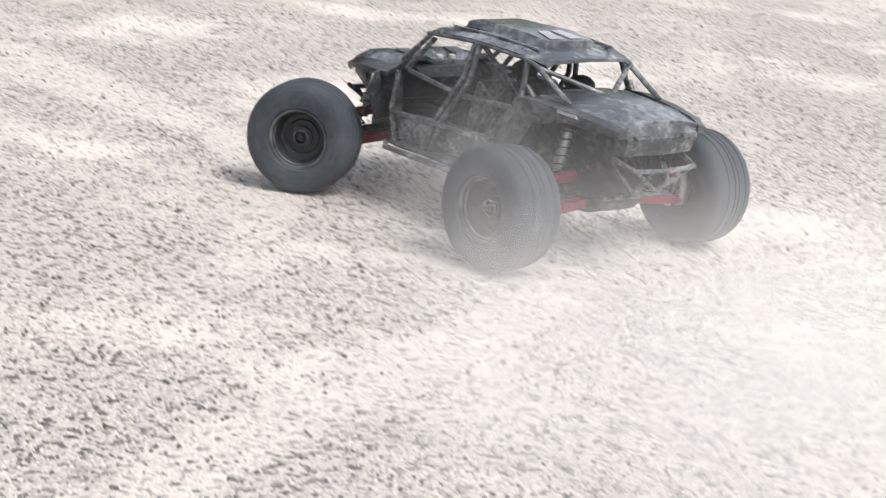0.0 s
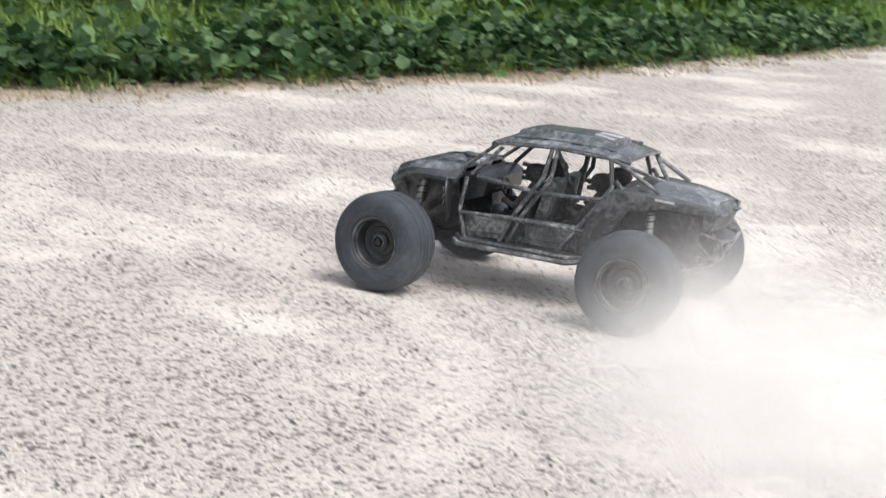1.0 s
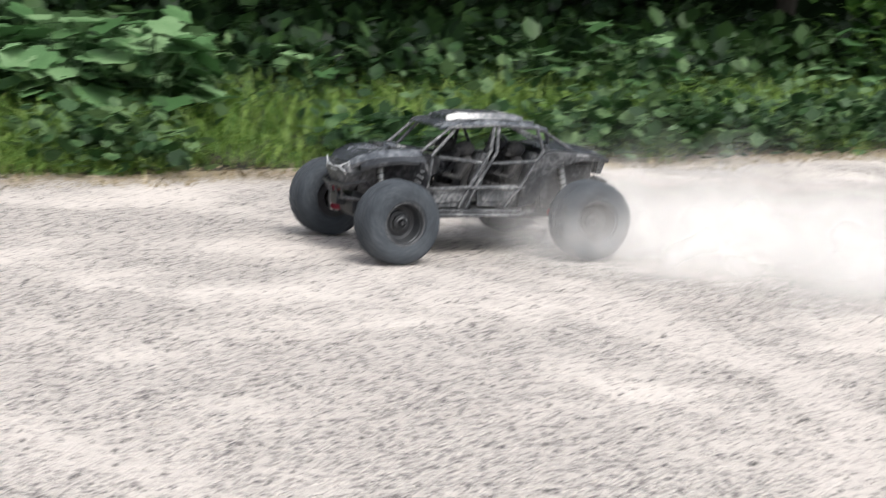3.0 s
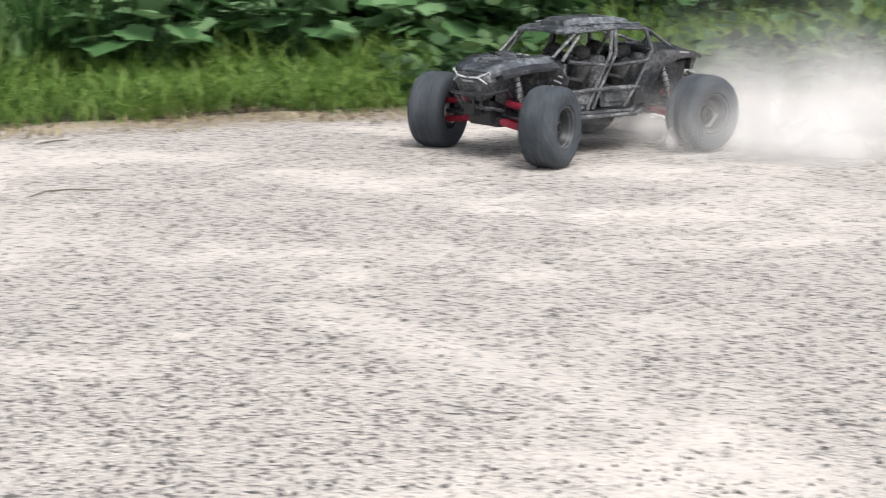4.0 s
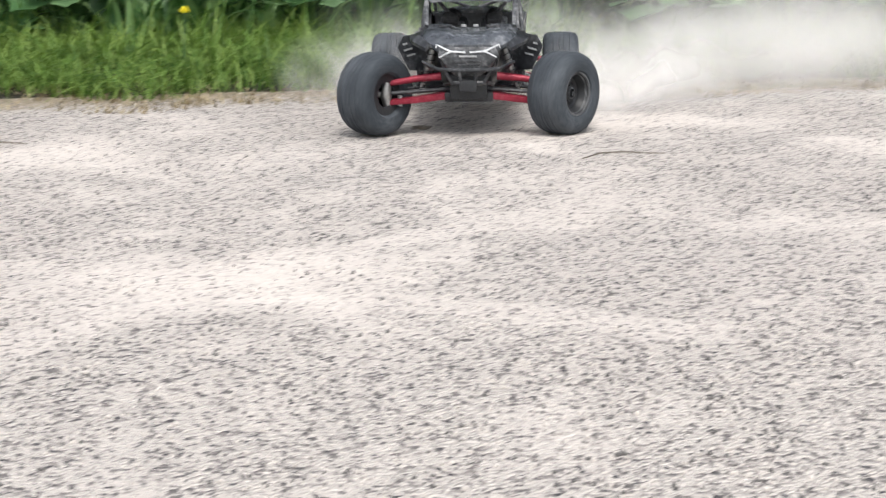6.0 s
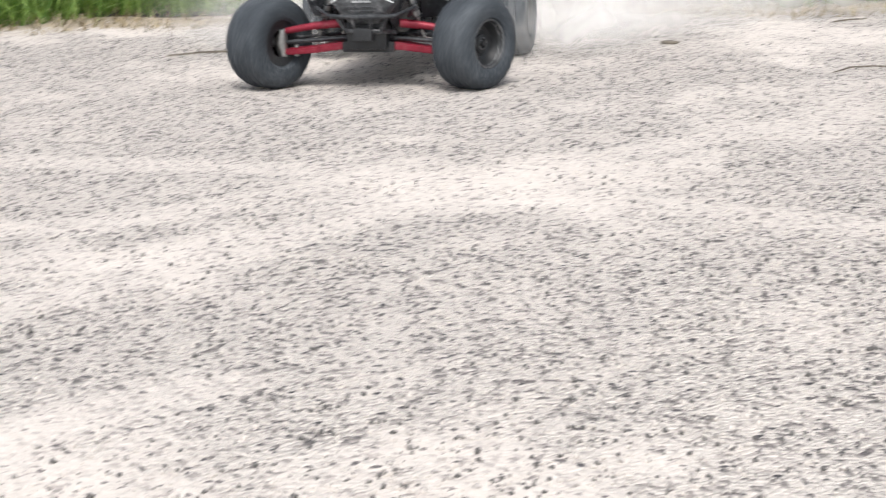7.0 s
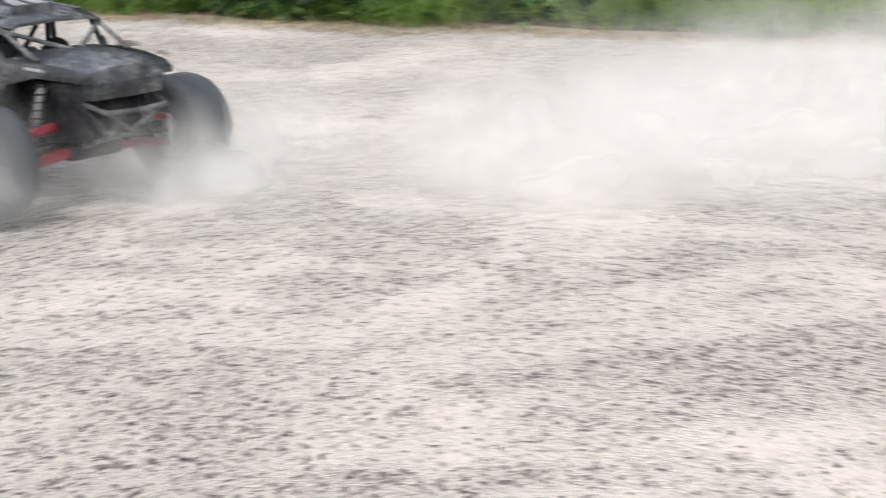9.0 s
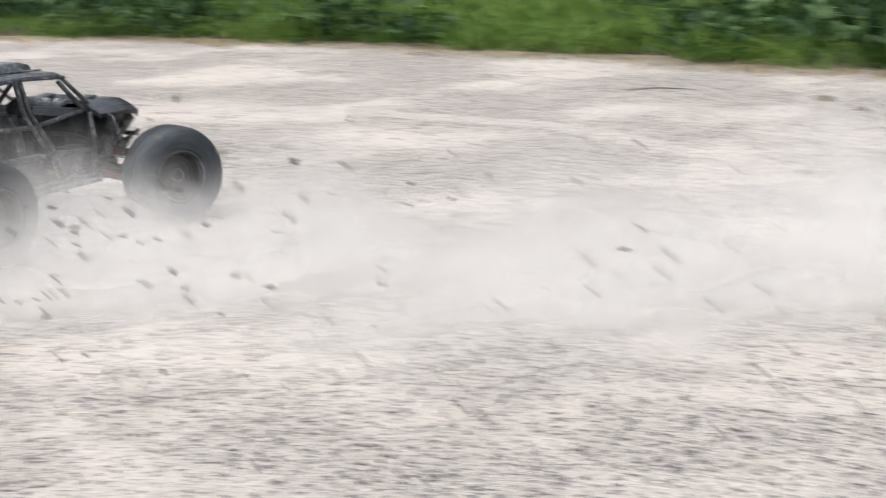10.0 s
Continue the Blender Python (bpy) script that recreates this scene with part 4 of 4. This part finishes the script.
    bars += [[(0.066, -0.099, 0.334), (0.066, 0.099, 0.334)], [(-0.045, -0.102, 0.336), (-0.045, 0.102, 0.336)], [(-0.165, -0.098, 0.328), (-0.165, 0.098, 0.328)],
             [(-0.185, -0.096, 0.318), (-0.25, 0.0, 0.268)], [(-0.185, 0.096, 0.318), (-0.25, 0.0, 0.268)], [(-0.045, -0.09, 0.330), (-0.06, 0.0, 0.20)], [(-0.045, 0.09, 0.330), (-0.06, 0.0, 0.20)]]
    for b in bars:
        P("cage_bar", tube(b, 0.0048, 8), DUSTY)
    for k in (-1, 1):
        for dy, dz in ((0.0, 0.0), (0.016, -0.008)):
            P("side_rail", tube([(0.150, k * (0.112 + dy), 0.118 + dz), (0.135, k * (0.128 + dy), 0.114 + dz), (-0.10, k * (0.128 + dy), 0.108 + dz), (-0.125, k * (0.110 + dy), 0.112 + dz)], 0.0055, 8), DUSTY, "dusty side rail")
    # roof with its raised centre
    def roof_row(x, w, ze, zm, th=0.007):
        top = [(x, w, ze), (x, w * 0.86, zm), (x, 0.0, zm + 0.003), (x, -w * 0.86, zm), (x, -w, ze)]
        return top + [(px, py * 0.97, pz - th) for px, py, pz in top[::-1]]
    roof = P("roof", loft([roof_row(0.098, 0.090, 0.330, 0.334), roof_row(0.075, 0.100, 0.338, 0.344), roof_row(-0.03, 0.106, 0.343, 0.351), roof_row(-0.14, 0.102, 0.338, 0.347), roof_row(-0.195, 0.090, 0.324, 0.332)]), GLOSS, "scuffed grey-black roof panel")
    scoop = loft([[(x, w, z0), (x, w * 0.85, z1), (x, -w * 0.85, z1), (x, -w, z0)] for x, w, z0, z1 in ((0.062, 0.046, 0.343, 0.360), (0.030, 0.050, 0.349, 0.369), (-0.09, 0.060, 0.349, 0.369), (-0.145, 0.056, 0.344, 0.360))])
    bmesh.ops.bevel(scoop, geom=scoop.edges[:], offset=0.002, segments=2, affect="EDGES")
    part("roof_scoop", scoop, GLOSS, roof)
    for k in (-1, 1):
        part("roof_rib", tube([(0.05, k * 0.076, 0.350), (-0.05, k * 0.082, 0.355), (-0.16, k * 0.076, 0.347)], 0.003, 6), GLOSS, roof)
        part("roof_sticker", panel([(-0.092, k * 0.024, 0.3695), (-0.135, k * 0.034, 0.3625), (-0.135, k * 0.008, 0.3625), (-0.092, k * 0.004, 0.3695)], (0, 0, 0.0008), 0), PALE, roof, "worn pale sticker")
    # doors, floor, dashboard
    for k in (-1, 1):
        for x0, x1 in ((0.135, 0.020), (0.005, -0.118)):
            d = panel([(x0, k * 0.119, 0.172), (x0 - 0.004, k * 0.122, 0.120), (x1 + 0.028, k * 0.122, 0.120), (x1, k * 0.119, 0.172)], (0, k * -0.006, 0), 0.002)
            joined(d, panel([(x0 - 0.012, k * 0.1245, 0.160), (x0 - 0.014, k * 0.1255, 0.132), (x1 + 0.030, k * 0.1255, 0.132), (x1 + 0.012, k * 0.1245, 0.160)], (0, k * -0.003, 0), 0.0015))
            P("door", d, DUSTY, "dusty black door panel")
    P("floor_pan", block(-0.165, 0.15, -0.112, 0.112, 0.100, 0.110, 0.003), DUSTY)
    P("dashboard", loft([[(0.150, y, 0.19), (0.150, y, 0.250), (0.118, y, 0.252), (0.098, y, 0.236), (0.104, y, 0.205)] for y in (-0.10, -0.04, 0.04, 0.10)]), BLACK)
    ring = [(math.cos(a) * 0.022, math.sin(a) * 0.022) for a in [i * math.tau / 14 for i in range(15)]]
    P("steering_wheel", tube([(0.076 + b * 0.35, 0.05 + a, 0.218 + b * 0.9) for a, b in ring], 0.0026, 6), BLACK)
    P("steering_column", tube([(0.076, 0.05, 0.218), (0.112, 0.05, 0.206)], 0.004, 6), BLACK)
    for x in (0.035, -0.105):
        for y in (0.052, -0.052):
            seat(ob, x, y)
            doll(ob, x, y, x > 0 and y > 0)
    P("centre_console", block(-0.15, 0.11, -0.014, 0.014, 0.106, 0.15, 0.005), BLACK)
    P("rear_bulkhead", panel([(-0.165, 0.105, 0.115), (-0.165, -0.105, 0.115), (-0.185, -0.10, 0.262), (-0.185, 0.10, 0.262)], (-0.006, 0, 0), 0.002), BLACK)
    # rear body: side panels, deck, tail
    for k in (-1, 1):
        side = loft([[(x, k * yi, z1), (x, k * yo, z1 - 0.004), (x, k * (yo + 0.002), (z0 + z1) / 2), (x, k * yo, z0), (x, k * yi, z0)] for x, yi, yo, z0, z1 in
                     ((-0.112, 0.112, 0.124, 0.118, 0.150), (-0.150, 0.108, 0.128, 0.126, 0.236), (-0.178, 0.106, 0.130, 0.170, 0.262), (-0.21, 0.104, 0.130, 0.218, 0.264), (-0.28, 0.098, 0.124, 0.234, 0.258), (-0.345, 0.090, 0.110, 0.230, 0.248), (-0.372, 0.080, 0.098, 0.226, 0.240))])
        quarter = P("rear_quarter", side, BLACK, "black rear side panel, dust-streaked")
        part("side_sticker", panel([(-0.262, k * 0.1250, 0.2545), (-0.300, k * 0.1205, 0.2505), (-0.302, k * 0.1205, 0.2450), (-0.264, k * 0.1255, 0.2480)], (0, k * 0.0025, 0), 0), PALE, quarter, "pale sticker")
        P("rear_arch", panel([(-0.20, k * 0.07, 0.11), (-0.18, k * 0.075, 0.22), (-0.34, k * 0.07, 0.22), (-0.34, k * 0.055, 0.12)], (0, k * 0.004, 0), 0.001), BLACK)
    deck = loft([[(x, w, z - 0.004), (x, w * 0.8, z), (x, w * 0.4, zc), (x, -w * 0.4, zc), (x, -w * 0.8, z), (x, -w, z - 0.004), (x, -w * 0.9, z - 0.014), (x, w * 0.9, z - 0.014)] for x, w, z, zc in
                 ((-0.185, 0.110, 0.262, 0.270), (-0.24, 0.108, 0.262, 0.278), (-0.31, 0.100, 0.256, 0.270), (-0.368, 0.086, 0.244, 0.250))])
    P("rear_deck", deck, GLOSS, "glossy dark rear deck")
    tail = loft([[(-0.365, 0.084, 0.240), (-0.374, 0.078, 0.222), (-0.366, 0.076, 0.196), (-0.35, 0.080, 0.196), (-0.35, 0.086, 0.240)],
                 [(-0.372, 0.0, 0.246), (-0.383, 0.0, 0.226), (-0.374, 0.0, 0.196), (-0.35, 0.0, 0.196), (-0.35, 0.0, 0.246)],
                 [(-0.365, -0.084, 0.240), (-0.374, -0.078, 0.222), (-0.366, -0.076, 0.196), (-0.35, -0.080, 0.196), (-0.35, -0.086, 0.240)]])
    back = P("tail_panel", tail, DUSTY, "dusty black tail panel")
    for k in (-1, 1):
        part("tail_light", block(-0.384, -0.372, k * 0.052 - 0.016, k * 0.052 + 0.016, 0.224, 0.230, 0.002), GLOSS, back, "dark tail light strip")
    # bumpers
    rear = [[(-0.345, 0.078, 0.190), (-0.385, 0.070, 0.176), (-0.392, 0.0, 0.174), (-0.385, -0.070, 0.176), (-0.345, -0.078, 0.190)],
            [(-0.385, 0.068, 0.178), (-0.372, 0.0, 0.136), (-0.385, -0.068, 0.178)], [(-0.300, 0.05, 0.108), (-0.365, 0.044, 0.130), (-0.372, 0.0, 0.132), (-0.365, -0.044, 0.130), (-0.300, -0.05, 0.108)],
            [(-0.388, 0.03, 0.176), (-0.366, 0.044, 0.130)], [(-0.388, -0.03, 0.176), (-0.366, -0.044, 0.130)], [(-0.31, 0.066, 0.192), (-0.366, 0.044, 0.132)], [(-0.31, -0.066, 0.192), (-0.366, -0.044, 0.132)]]
    for b in rear:
        P("rear_bumper_bar", tube(b, 0.0042, 8), DUSTY)
    front = [[(0.335, 0.092, 0.166), (0.385, 0.066, 0.152), (0.396, 0.0, 0.150), (0.385, -0.066, 0.152), (0.335, -0.092, 0.166)],
             [(0.30, 0.058, 0.118), (0.372, 0.040, 0.124), (0.380, 0.0, 0.124), (0.372, -0.040, 0.124), (0.30, -0.058, 0.118)],
             [(0.388, 0.052, 0.152), (0.372, 0.038, 0.124)], [(0.388, -0.052, 0.152), (0.372, -0.038, 0.124)], [(0.392, 0.02, 0.151), (0.377, 0.016, 0.124)], [(0.392, -0.02, 0.151), (0.377, -0.016, 0.124)],
             [(0.30, 0.085, 0.150), (0.335, 0.090, 0.164)], [(0.30, -0.085, 0.150), (0.335, -0.090, 0.164)]]
    for b in front:
        P("front_bumper_bar", tube(b, 0.0042, 8), BLACK)
    P("winch_box", block(0.352, 0.384, -0.021, 0.021, 0.106, 0.130, 0.004), RIM, "black box between the front bars")
    P("rear_axle_case", block(-0.30, -0.22, -0.04, 0.04, 0.085, 0.15, 0.012), BLACK)
    for sx in (1, -1):
        P("shock_tower", panel([(sx * 0.255, -0.088, 0.222), (sx * 0.255, 0.088, 0.222), (sx * 0.255, 0.05, 0.12), (sx * 0.255, -0.05, 0.12)], (-sx * 0.006, 0, 0), 0.001), BLACK)
        for sy in (1, -1):
            suspension(ob, sx, sy)
    return ob


SPRUNG_FREE = ("lower_arm", "pivot_screw", "upper_arm", "hub_carrier", "drive_shaft", "track_rod", "shock_absorber", "coil_spring", "shock_tower", "chassis")


def set_body(ob):
    """Trim the shell: a low roof, a short nose carried high and a nearly level bonnet."""
    for o in ob.children_recursive:
        if o.name.split(".")[0] in SPRUNG_FREE:
            continue
        co = np.empty(len(o.data.vertices) * 3, np.float32)
        o.data.vertices.foreach_get("co", co)
        v = co.reshape(-1, 3)
        x, z = v[:, 0].copy(), v[:, 2].copy()
        lift = np.interp(x, [0.05, 0.14, 0.20, 0.28, 0.39], [0, -0.009, -0.002, 0.012, 0.021]) * np.interp(z, [0.09, 0.19], [0.2, 1.0])
        z = z + lift
        v[:, 2] = np.where(z > 0.245, 0.245 + (z - 0.245) * 0.80, z)
        v[:, 0] = np.where(x > 0.15, 0.15 + (x - 0.15) * 0.78, x)
        v[:, 1] *= np.interp(z, [0.16, 0.25, 0.33], [1.0, 1.04, 1.12]) + np.interp(x, [0.2, 0.31], [0, 0.16]) * np.interp(z, [0.15, 0.18], [0, 1])
        o.data.vertices.foreach_set("co", co)
        o.data.update()


CAR = car()
set_body(CAR)
WHEELS = [(wheel(CAR, sx > 0, sy > 0), sx, sy) for sx in (1, -1) for sy in (1, -1)]


# ---- dust thrown up by the rear wheels ----
def puff_mesh(name, length, height, depth, sheets, dense, seed):
    """A billow of dust: several soft rolling veils one behind another, thick in their lumps and fading out to nothing at their borders."""
    r = np.random.default_rng(seed)
    nu, nv = 36, 18
    V, D, N, F = [], [], [], []
    i, j = np.meshgrid(np.arange(nu - 1), np.arange(nv - 1), indexing="ij")
    quad = np.stack([i * nv + j, (i + 1) * nv + j, (i + 1) * nv + j + 1, i * nv + j + 1], -1).reshape(-1, 4)
    for k in range(sheets):
        a, off = r.uniform(0, math.tau), r.uniform(0, 50)
        along, back = r.uniform(-0.18, 0.18) * length, (k / max(1, sheets - 1) - 0.5) * depth
        tall, wide = height * r.uniform(0.65, 1.1), length * r.uniform(0.75, 1.0)
        F.append(quad + len(V))
        for p in range(nu):
            for q in range(nv):
                u, v = 2 * p / (nu - 1) - 1, q / (nv - 1)
                lump = noise.noise((u * 1.8 + off, v * 1.4, 1.0)) + 0.55 * noise.noise((u * 4.2 + off, v * 3.0, 7.0))
                crest = tall * (0.8 + 0.55 * noise.noise((u * 2.1 + off, 3.0, 0.0)))
                z = crest * (1.12 * v - 0.12)
                V.append((along + u * wide / 2, back + 0.04 * wide * math.sin(1.4 * u + a) + 0.25 * z + 0.03 * lump, z))
                N.append((0.5 * u + 0.25 * lump, -0.7, 0.8))
                side = max(0.0, 1 - u * u) ** 1.5
                rise = max(0.0, 1 - v) ** 1.25 * min(1.0, max(0.0, v - 0.09) * 3.2)
                D.append(min(0.92, max(0.0, dense * side * rise * (0.75 + 0.85 * lump))))
    me = raw_mesh(name, np.array(V), np.concatenate(F), DUST)
    me.attributes.new("thickness", "FLOAT", "POINT").data.foreach_set("value", np.array(D, np.float32))
    me.polygons.foreach_set("use_smooth", [True] * len(me.polygons))
    me.normals_split_custom_set_from_vertices([Vector(v).normalized() for v in N])
    return me


DENSE = [puff_mesh("dust_billow", 1.25, 0.36, 0.45, 3, 0.95, 40 + k) for k in range(6)]
THIN = [puff_mesh("dust_billow", 1.25, 0.50, 0.45, 3, 0.50, 50 + k) for k in range(6)]
SPRAYS = [puff_mesh("dust_spray", 0.48, 0.30, 0.32, 3, 1.2, 60 + k) for k in range(4)]


def chips_mesh(seed):
    r = np.random.default_rng(seed)
    n = 80
    p = r.normal(size=(n, 3)) * np.array((0.26, 0.30, 0.09))
    return scattered("stone_chips", OCTA_V * np.array((1.5, 0.9, 0.7)), OCTA_F, (turns_of(n, 0.0038 * r.uniform(0.6, 1.7, n)), p), CHIP)


def car_rows():
    """Seconds, x, y, heading and steering angle of the car, in metres and degrees."""
    return [
        (0.0, 0.070, 3.090, 132.5, 35.8),
        (0.5, -0.041, 3.462, 144.7, 21.8),
        (1.0, -0.243, 3.800, 163.9, -7.6),
        (1.5, -0.515, 4.165, 176.6, 4.3),
        (2.0, -0.840, 4.408, 193.3, 15.1),
        (3.3, -1.687, 4.629, 229.4, 4.1),
        (3.5, -1.843, 4.648, 233.4, 8.9),
        (4.0, -2.186, 4.552, 245.6, 25.2),
        (4.5, -2.595, 4.397, 265.1, 42.7),
        (5.0, -2.954, 4.186, 286.3, -10.1),
        (5.5, -3.248, 3.892, 302.7, -26.2),
        (5.7, -3.354, 3.760, 308.1, -36.9),
        (6.8, -3.647, 2.830, 313.5, -32.0),
        (7.0, -3.626, 2.614, 310.4, -27.5),
        (7.5, -3.629, 2.098, 298.0, -25.7),
        (8.0, -3.569, 1.493, 277.2, -17.2),
        (8.5, -3.463, 0.784, 263.9, 6.0),
        (8.8, -3.614, 0.386, 231.0, 0.0),
        (9.0, -3.628, 0.071, 217.5, 0.0),
        (9.3, -3.716, -0.352, 207.3, 0.0),
        (9.5, -3.752, -0.640, 188.2, -17.2),
        (10.0, -3.750, -1.324, 152.9, -21.5),
    ]


def car_at(t):
    """Place, heading and speed of the car; before the clip it came on in a straight line."""
    rows = car_rows()
    T = [r[0] for r in rows]
    f = lambda u, k: float(np.interp(u, T, [r[k] for r in rows]))
    if t < 0:
        vx, vy, va = ((f(0.5, k) - f(0, k)) / 0.5 for k in (1, 2, 3))
        return f(0, 1) + vx * t, f(0, 2) + vy * t, f(0, 3) + va * t * 0.6
    return f(t, 1), f(t, 2), f(t, 3)


def plumes():
    """The puffs of dust and the moment and place at which the wheel throws each one up."""
    r = random.Random(21)
    out = []
    t, k = -1.5, 0
    while t < 10.0:
        heavy = 0.2 < t < 3.0 or 5.6 < t < 6.6 or t > 7.6
        ob = tagged(new("dust_billow", (DENSE if heavy else THIN)[k % 6]), "pale billow of limestone dust over the gravel", "dust cloud", "dust behind the car", "stuff")
        out.append((ob, t + r.uniform(-0.04, 0.04), 1 if k % 2 else -1, "billow", r.uniform(0.25, 1.35), r.uniform(-24, 24)))
        t += 0.11 if t > 0 else 0.19
        k += 1
    t, k = 0.85, 0
    while t < 10.0:
        ob = tagged(new("dust_spray", SPRAYS[k % 4]), "dense spray of dust at the spinning tyre", "dust cloud", "dust at the rear tyres", "stuff")
        out.append((ob, t, 1 if k % 2 else -1, "spray", r.uniform(0.4, 1.3), r.uniform(-30, 30)))
        t += 0.13
        k += 1
    t, k = 7.2, 0
    while t < 9.4:
        ob = tagged(new("dust_spray", SPRAYS[k % 4]), "low dust creeping back from the front tyre", "dust cloud", "dust at the front tyres", "stuff")
        out.append((ob, t, 1 if k % 3 else -1, "creep", r.uniform(0.5, 1.2), r.uniform(-15, 15)))
        t += 0.16
        k += 1
    for j, te in enumerate((9.15, 9.32, 9.46, 9.58, 9.7)):
        ob = tagged(new("stone_chips", chips_mesh(80 + j)), "dark stone chips flung up by the tyre", "gravel", "chips flung by the car", "stuff")
        out.append((ob, te, 1 if j % 2 else -1, "chips", 1.0, r.uniform(0, 360)))
    return out


PLUMES = plumes()


def plume_rows(te, side, kind, vigour, turn):
    """Up out of the ground at the tyre, flung back against the heading, slowing, hanging, and settling again."""
    x, y, a = car_at(te)
    h = radians(a)
    fx, fy = math.cos(h), math.sin(h)
    aft, out = {"spray": (WB / 2 - 0.07, HUB_Y + 0.06), "creep": (0.05 - WB / 2, HUB_Y + 0.02)}.get(kind, (WB / 2 + 0.03, HUB_Y))
    wx, wy = x - fx * aft - fy * side * out, y - fy * aft + fx * side * out
    if kind == "spray":
        throw, ages, z = 0.22, (0.0, 0.08, 0.3, 0.6, 0.9), (-0.34, -0.03, 0.0, 0.0, -0.36)
    elif kind == "creep":
        throw, ages, z = 0.4, (0.0, 0.12, 0.35, 0.7, 1.0), (-0.36, -0.13, -0.12, -0.13, -0.36)
    elif kind == "chips":
        throw, ages, z = 1.3, (0.0, 0.12, 0.3, 0.55, 0.8), (-0.4, 0.10, 0.20, 0.10, -0.4)
    else:
        throw, ages, z = 0.72, (0.0, 0.18, 0.45, 0.9, 1.5, 2.1, 2.9), (-0.60, -0.08, -0.02, 0.0, 0.02, -0.06, -0.62)
    # veils of dust drift broadside across the lot, square to the way out from its middle
    turn += math.degrees(math.atan2(wy, wx)) - 90
    rows = []
    for age, zz in zip(ages, z):
        if kind == "spray":
            # the draught of the sliding car drags fresh dust along for a moment
            cx, cy, a = car_at(min(10.0, te + min(age, 0.3)))
            fx, fy = math.cos(radians(a)), math.sin(radians(a))
            wx, wy = cx - fx * aft - fy * side * out, cy - fy * aft + fx * side * out
        back = throw * vigour * (1 - math.exp(-age / 0.38)) - (0.12 if age == 0 else 0)
        rows.append((te + age, pose(wx - fx * back, wy - fy * back, zz, 0, 0, turn + 10 * age)))
    first, last = rows[0][1], rows[-1][1]
    inside = [(t, m) for t, m in rows if 0.0 < t < 10.0]
    if te >= 0.04:
        inside = [(0.0, first), *inside] if inside and inside[0][0] > 0.03 else [(0.0, first), *inside[1:]]
    else:
        inside = [(0.0, between(rows, 0.0)), *inside]
    inside.append((10.0, between(rows, 10.0)))
    tidy = [inside[0]]
    for t, m in inside[1:]:
        if frame(t) > frame(tidy[-1][0]):
            tidy.append((t, m))
    return tidy


def between(rows, t):
    if t <= rows[0][0]:
        return rows[0][1]
    for (t0, a), (t1, b) in zip(rows, rows[1:]):
        if t <= t1:
            return a.lerp(b, (t - t0) / (t1 - t0))
    return rows[-1][1]


def motions():
    rows = car_rows()
    walk(CAR, [(t, pose(x, y, 0, 0, 0, a)) for t, x, y, a, st in rows])
    T = [r[0] for r in rows]
    for ob, sx, sy in WHEELS:
        keys = []
        for k in range(101):
            t = k / 10
            spin = 70 * k
            st = float(np.interp(t, T, [r[4] for r in rows])) if sx > 0 else 0.0
            turn = pose(0, 0, 0, 0, 0, st) @ pose(0, 0, 0, 0, spin, 0)
            if sy < 0:
                turn = pose(0, 0, 0, 0, 0, st) @ pose(0, 0, 0, 0, spin, 0) @ pose(0, 0, 0, 0, 0, 180)
            keys.append((t, Matrix.Translation((sx * WB / 2, sy * HUB_Y, RADIUS)) @ turn))
        walk(ob, keys)
    for ob, te, side, kind, vigour, turn in PLUMES:
        walk(ob, plume_rows(te, side, kind, vigour, turn))


motions()
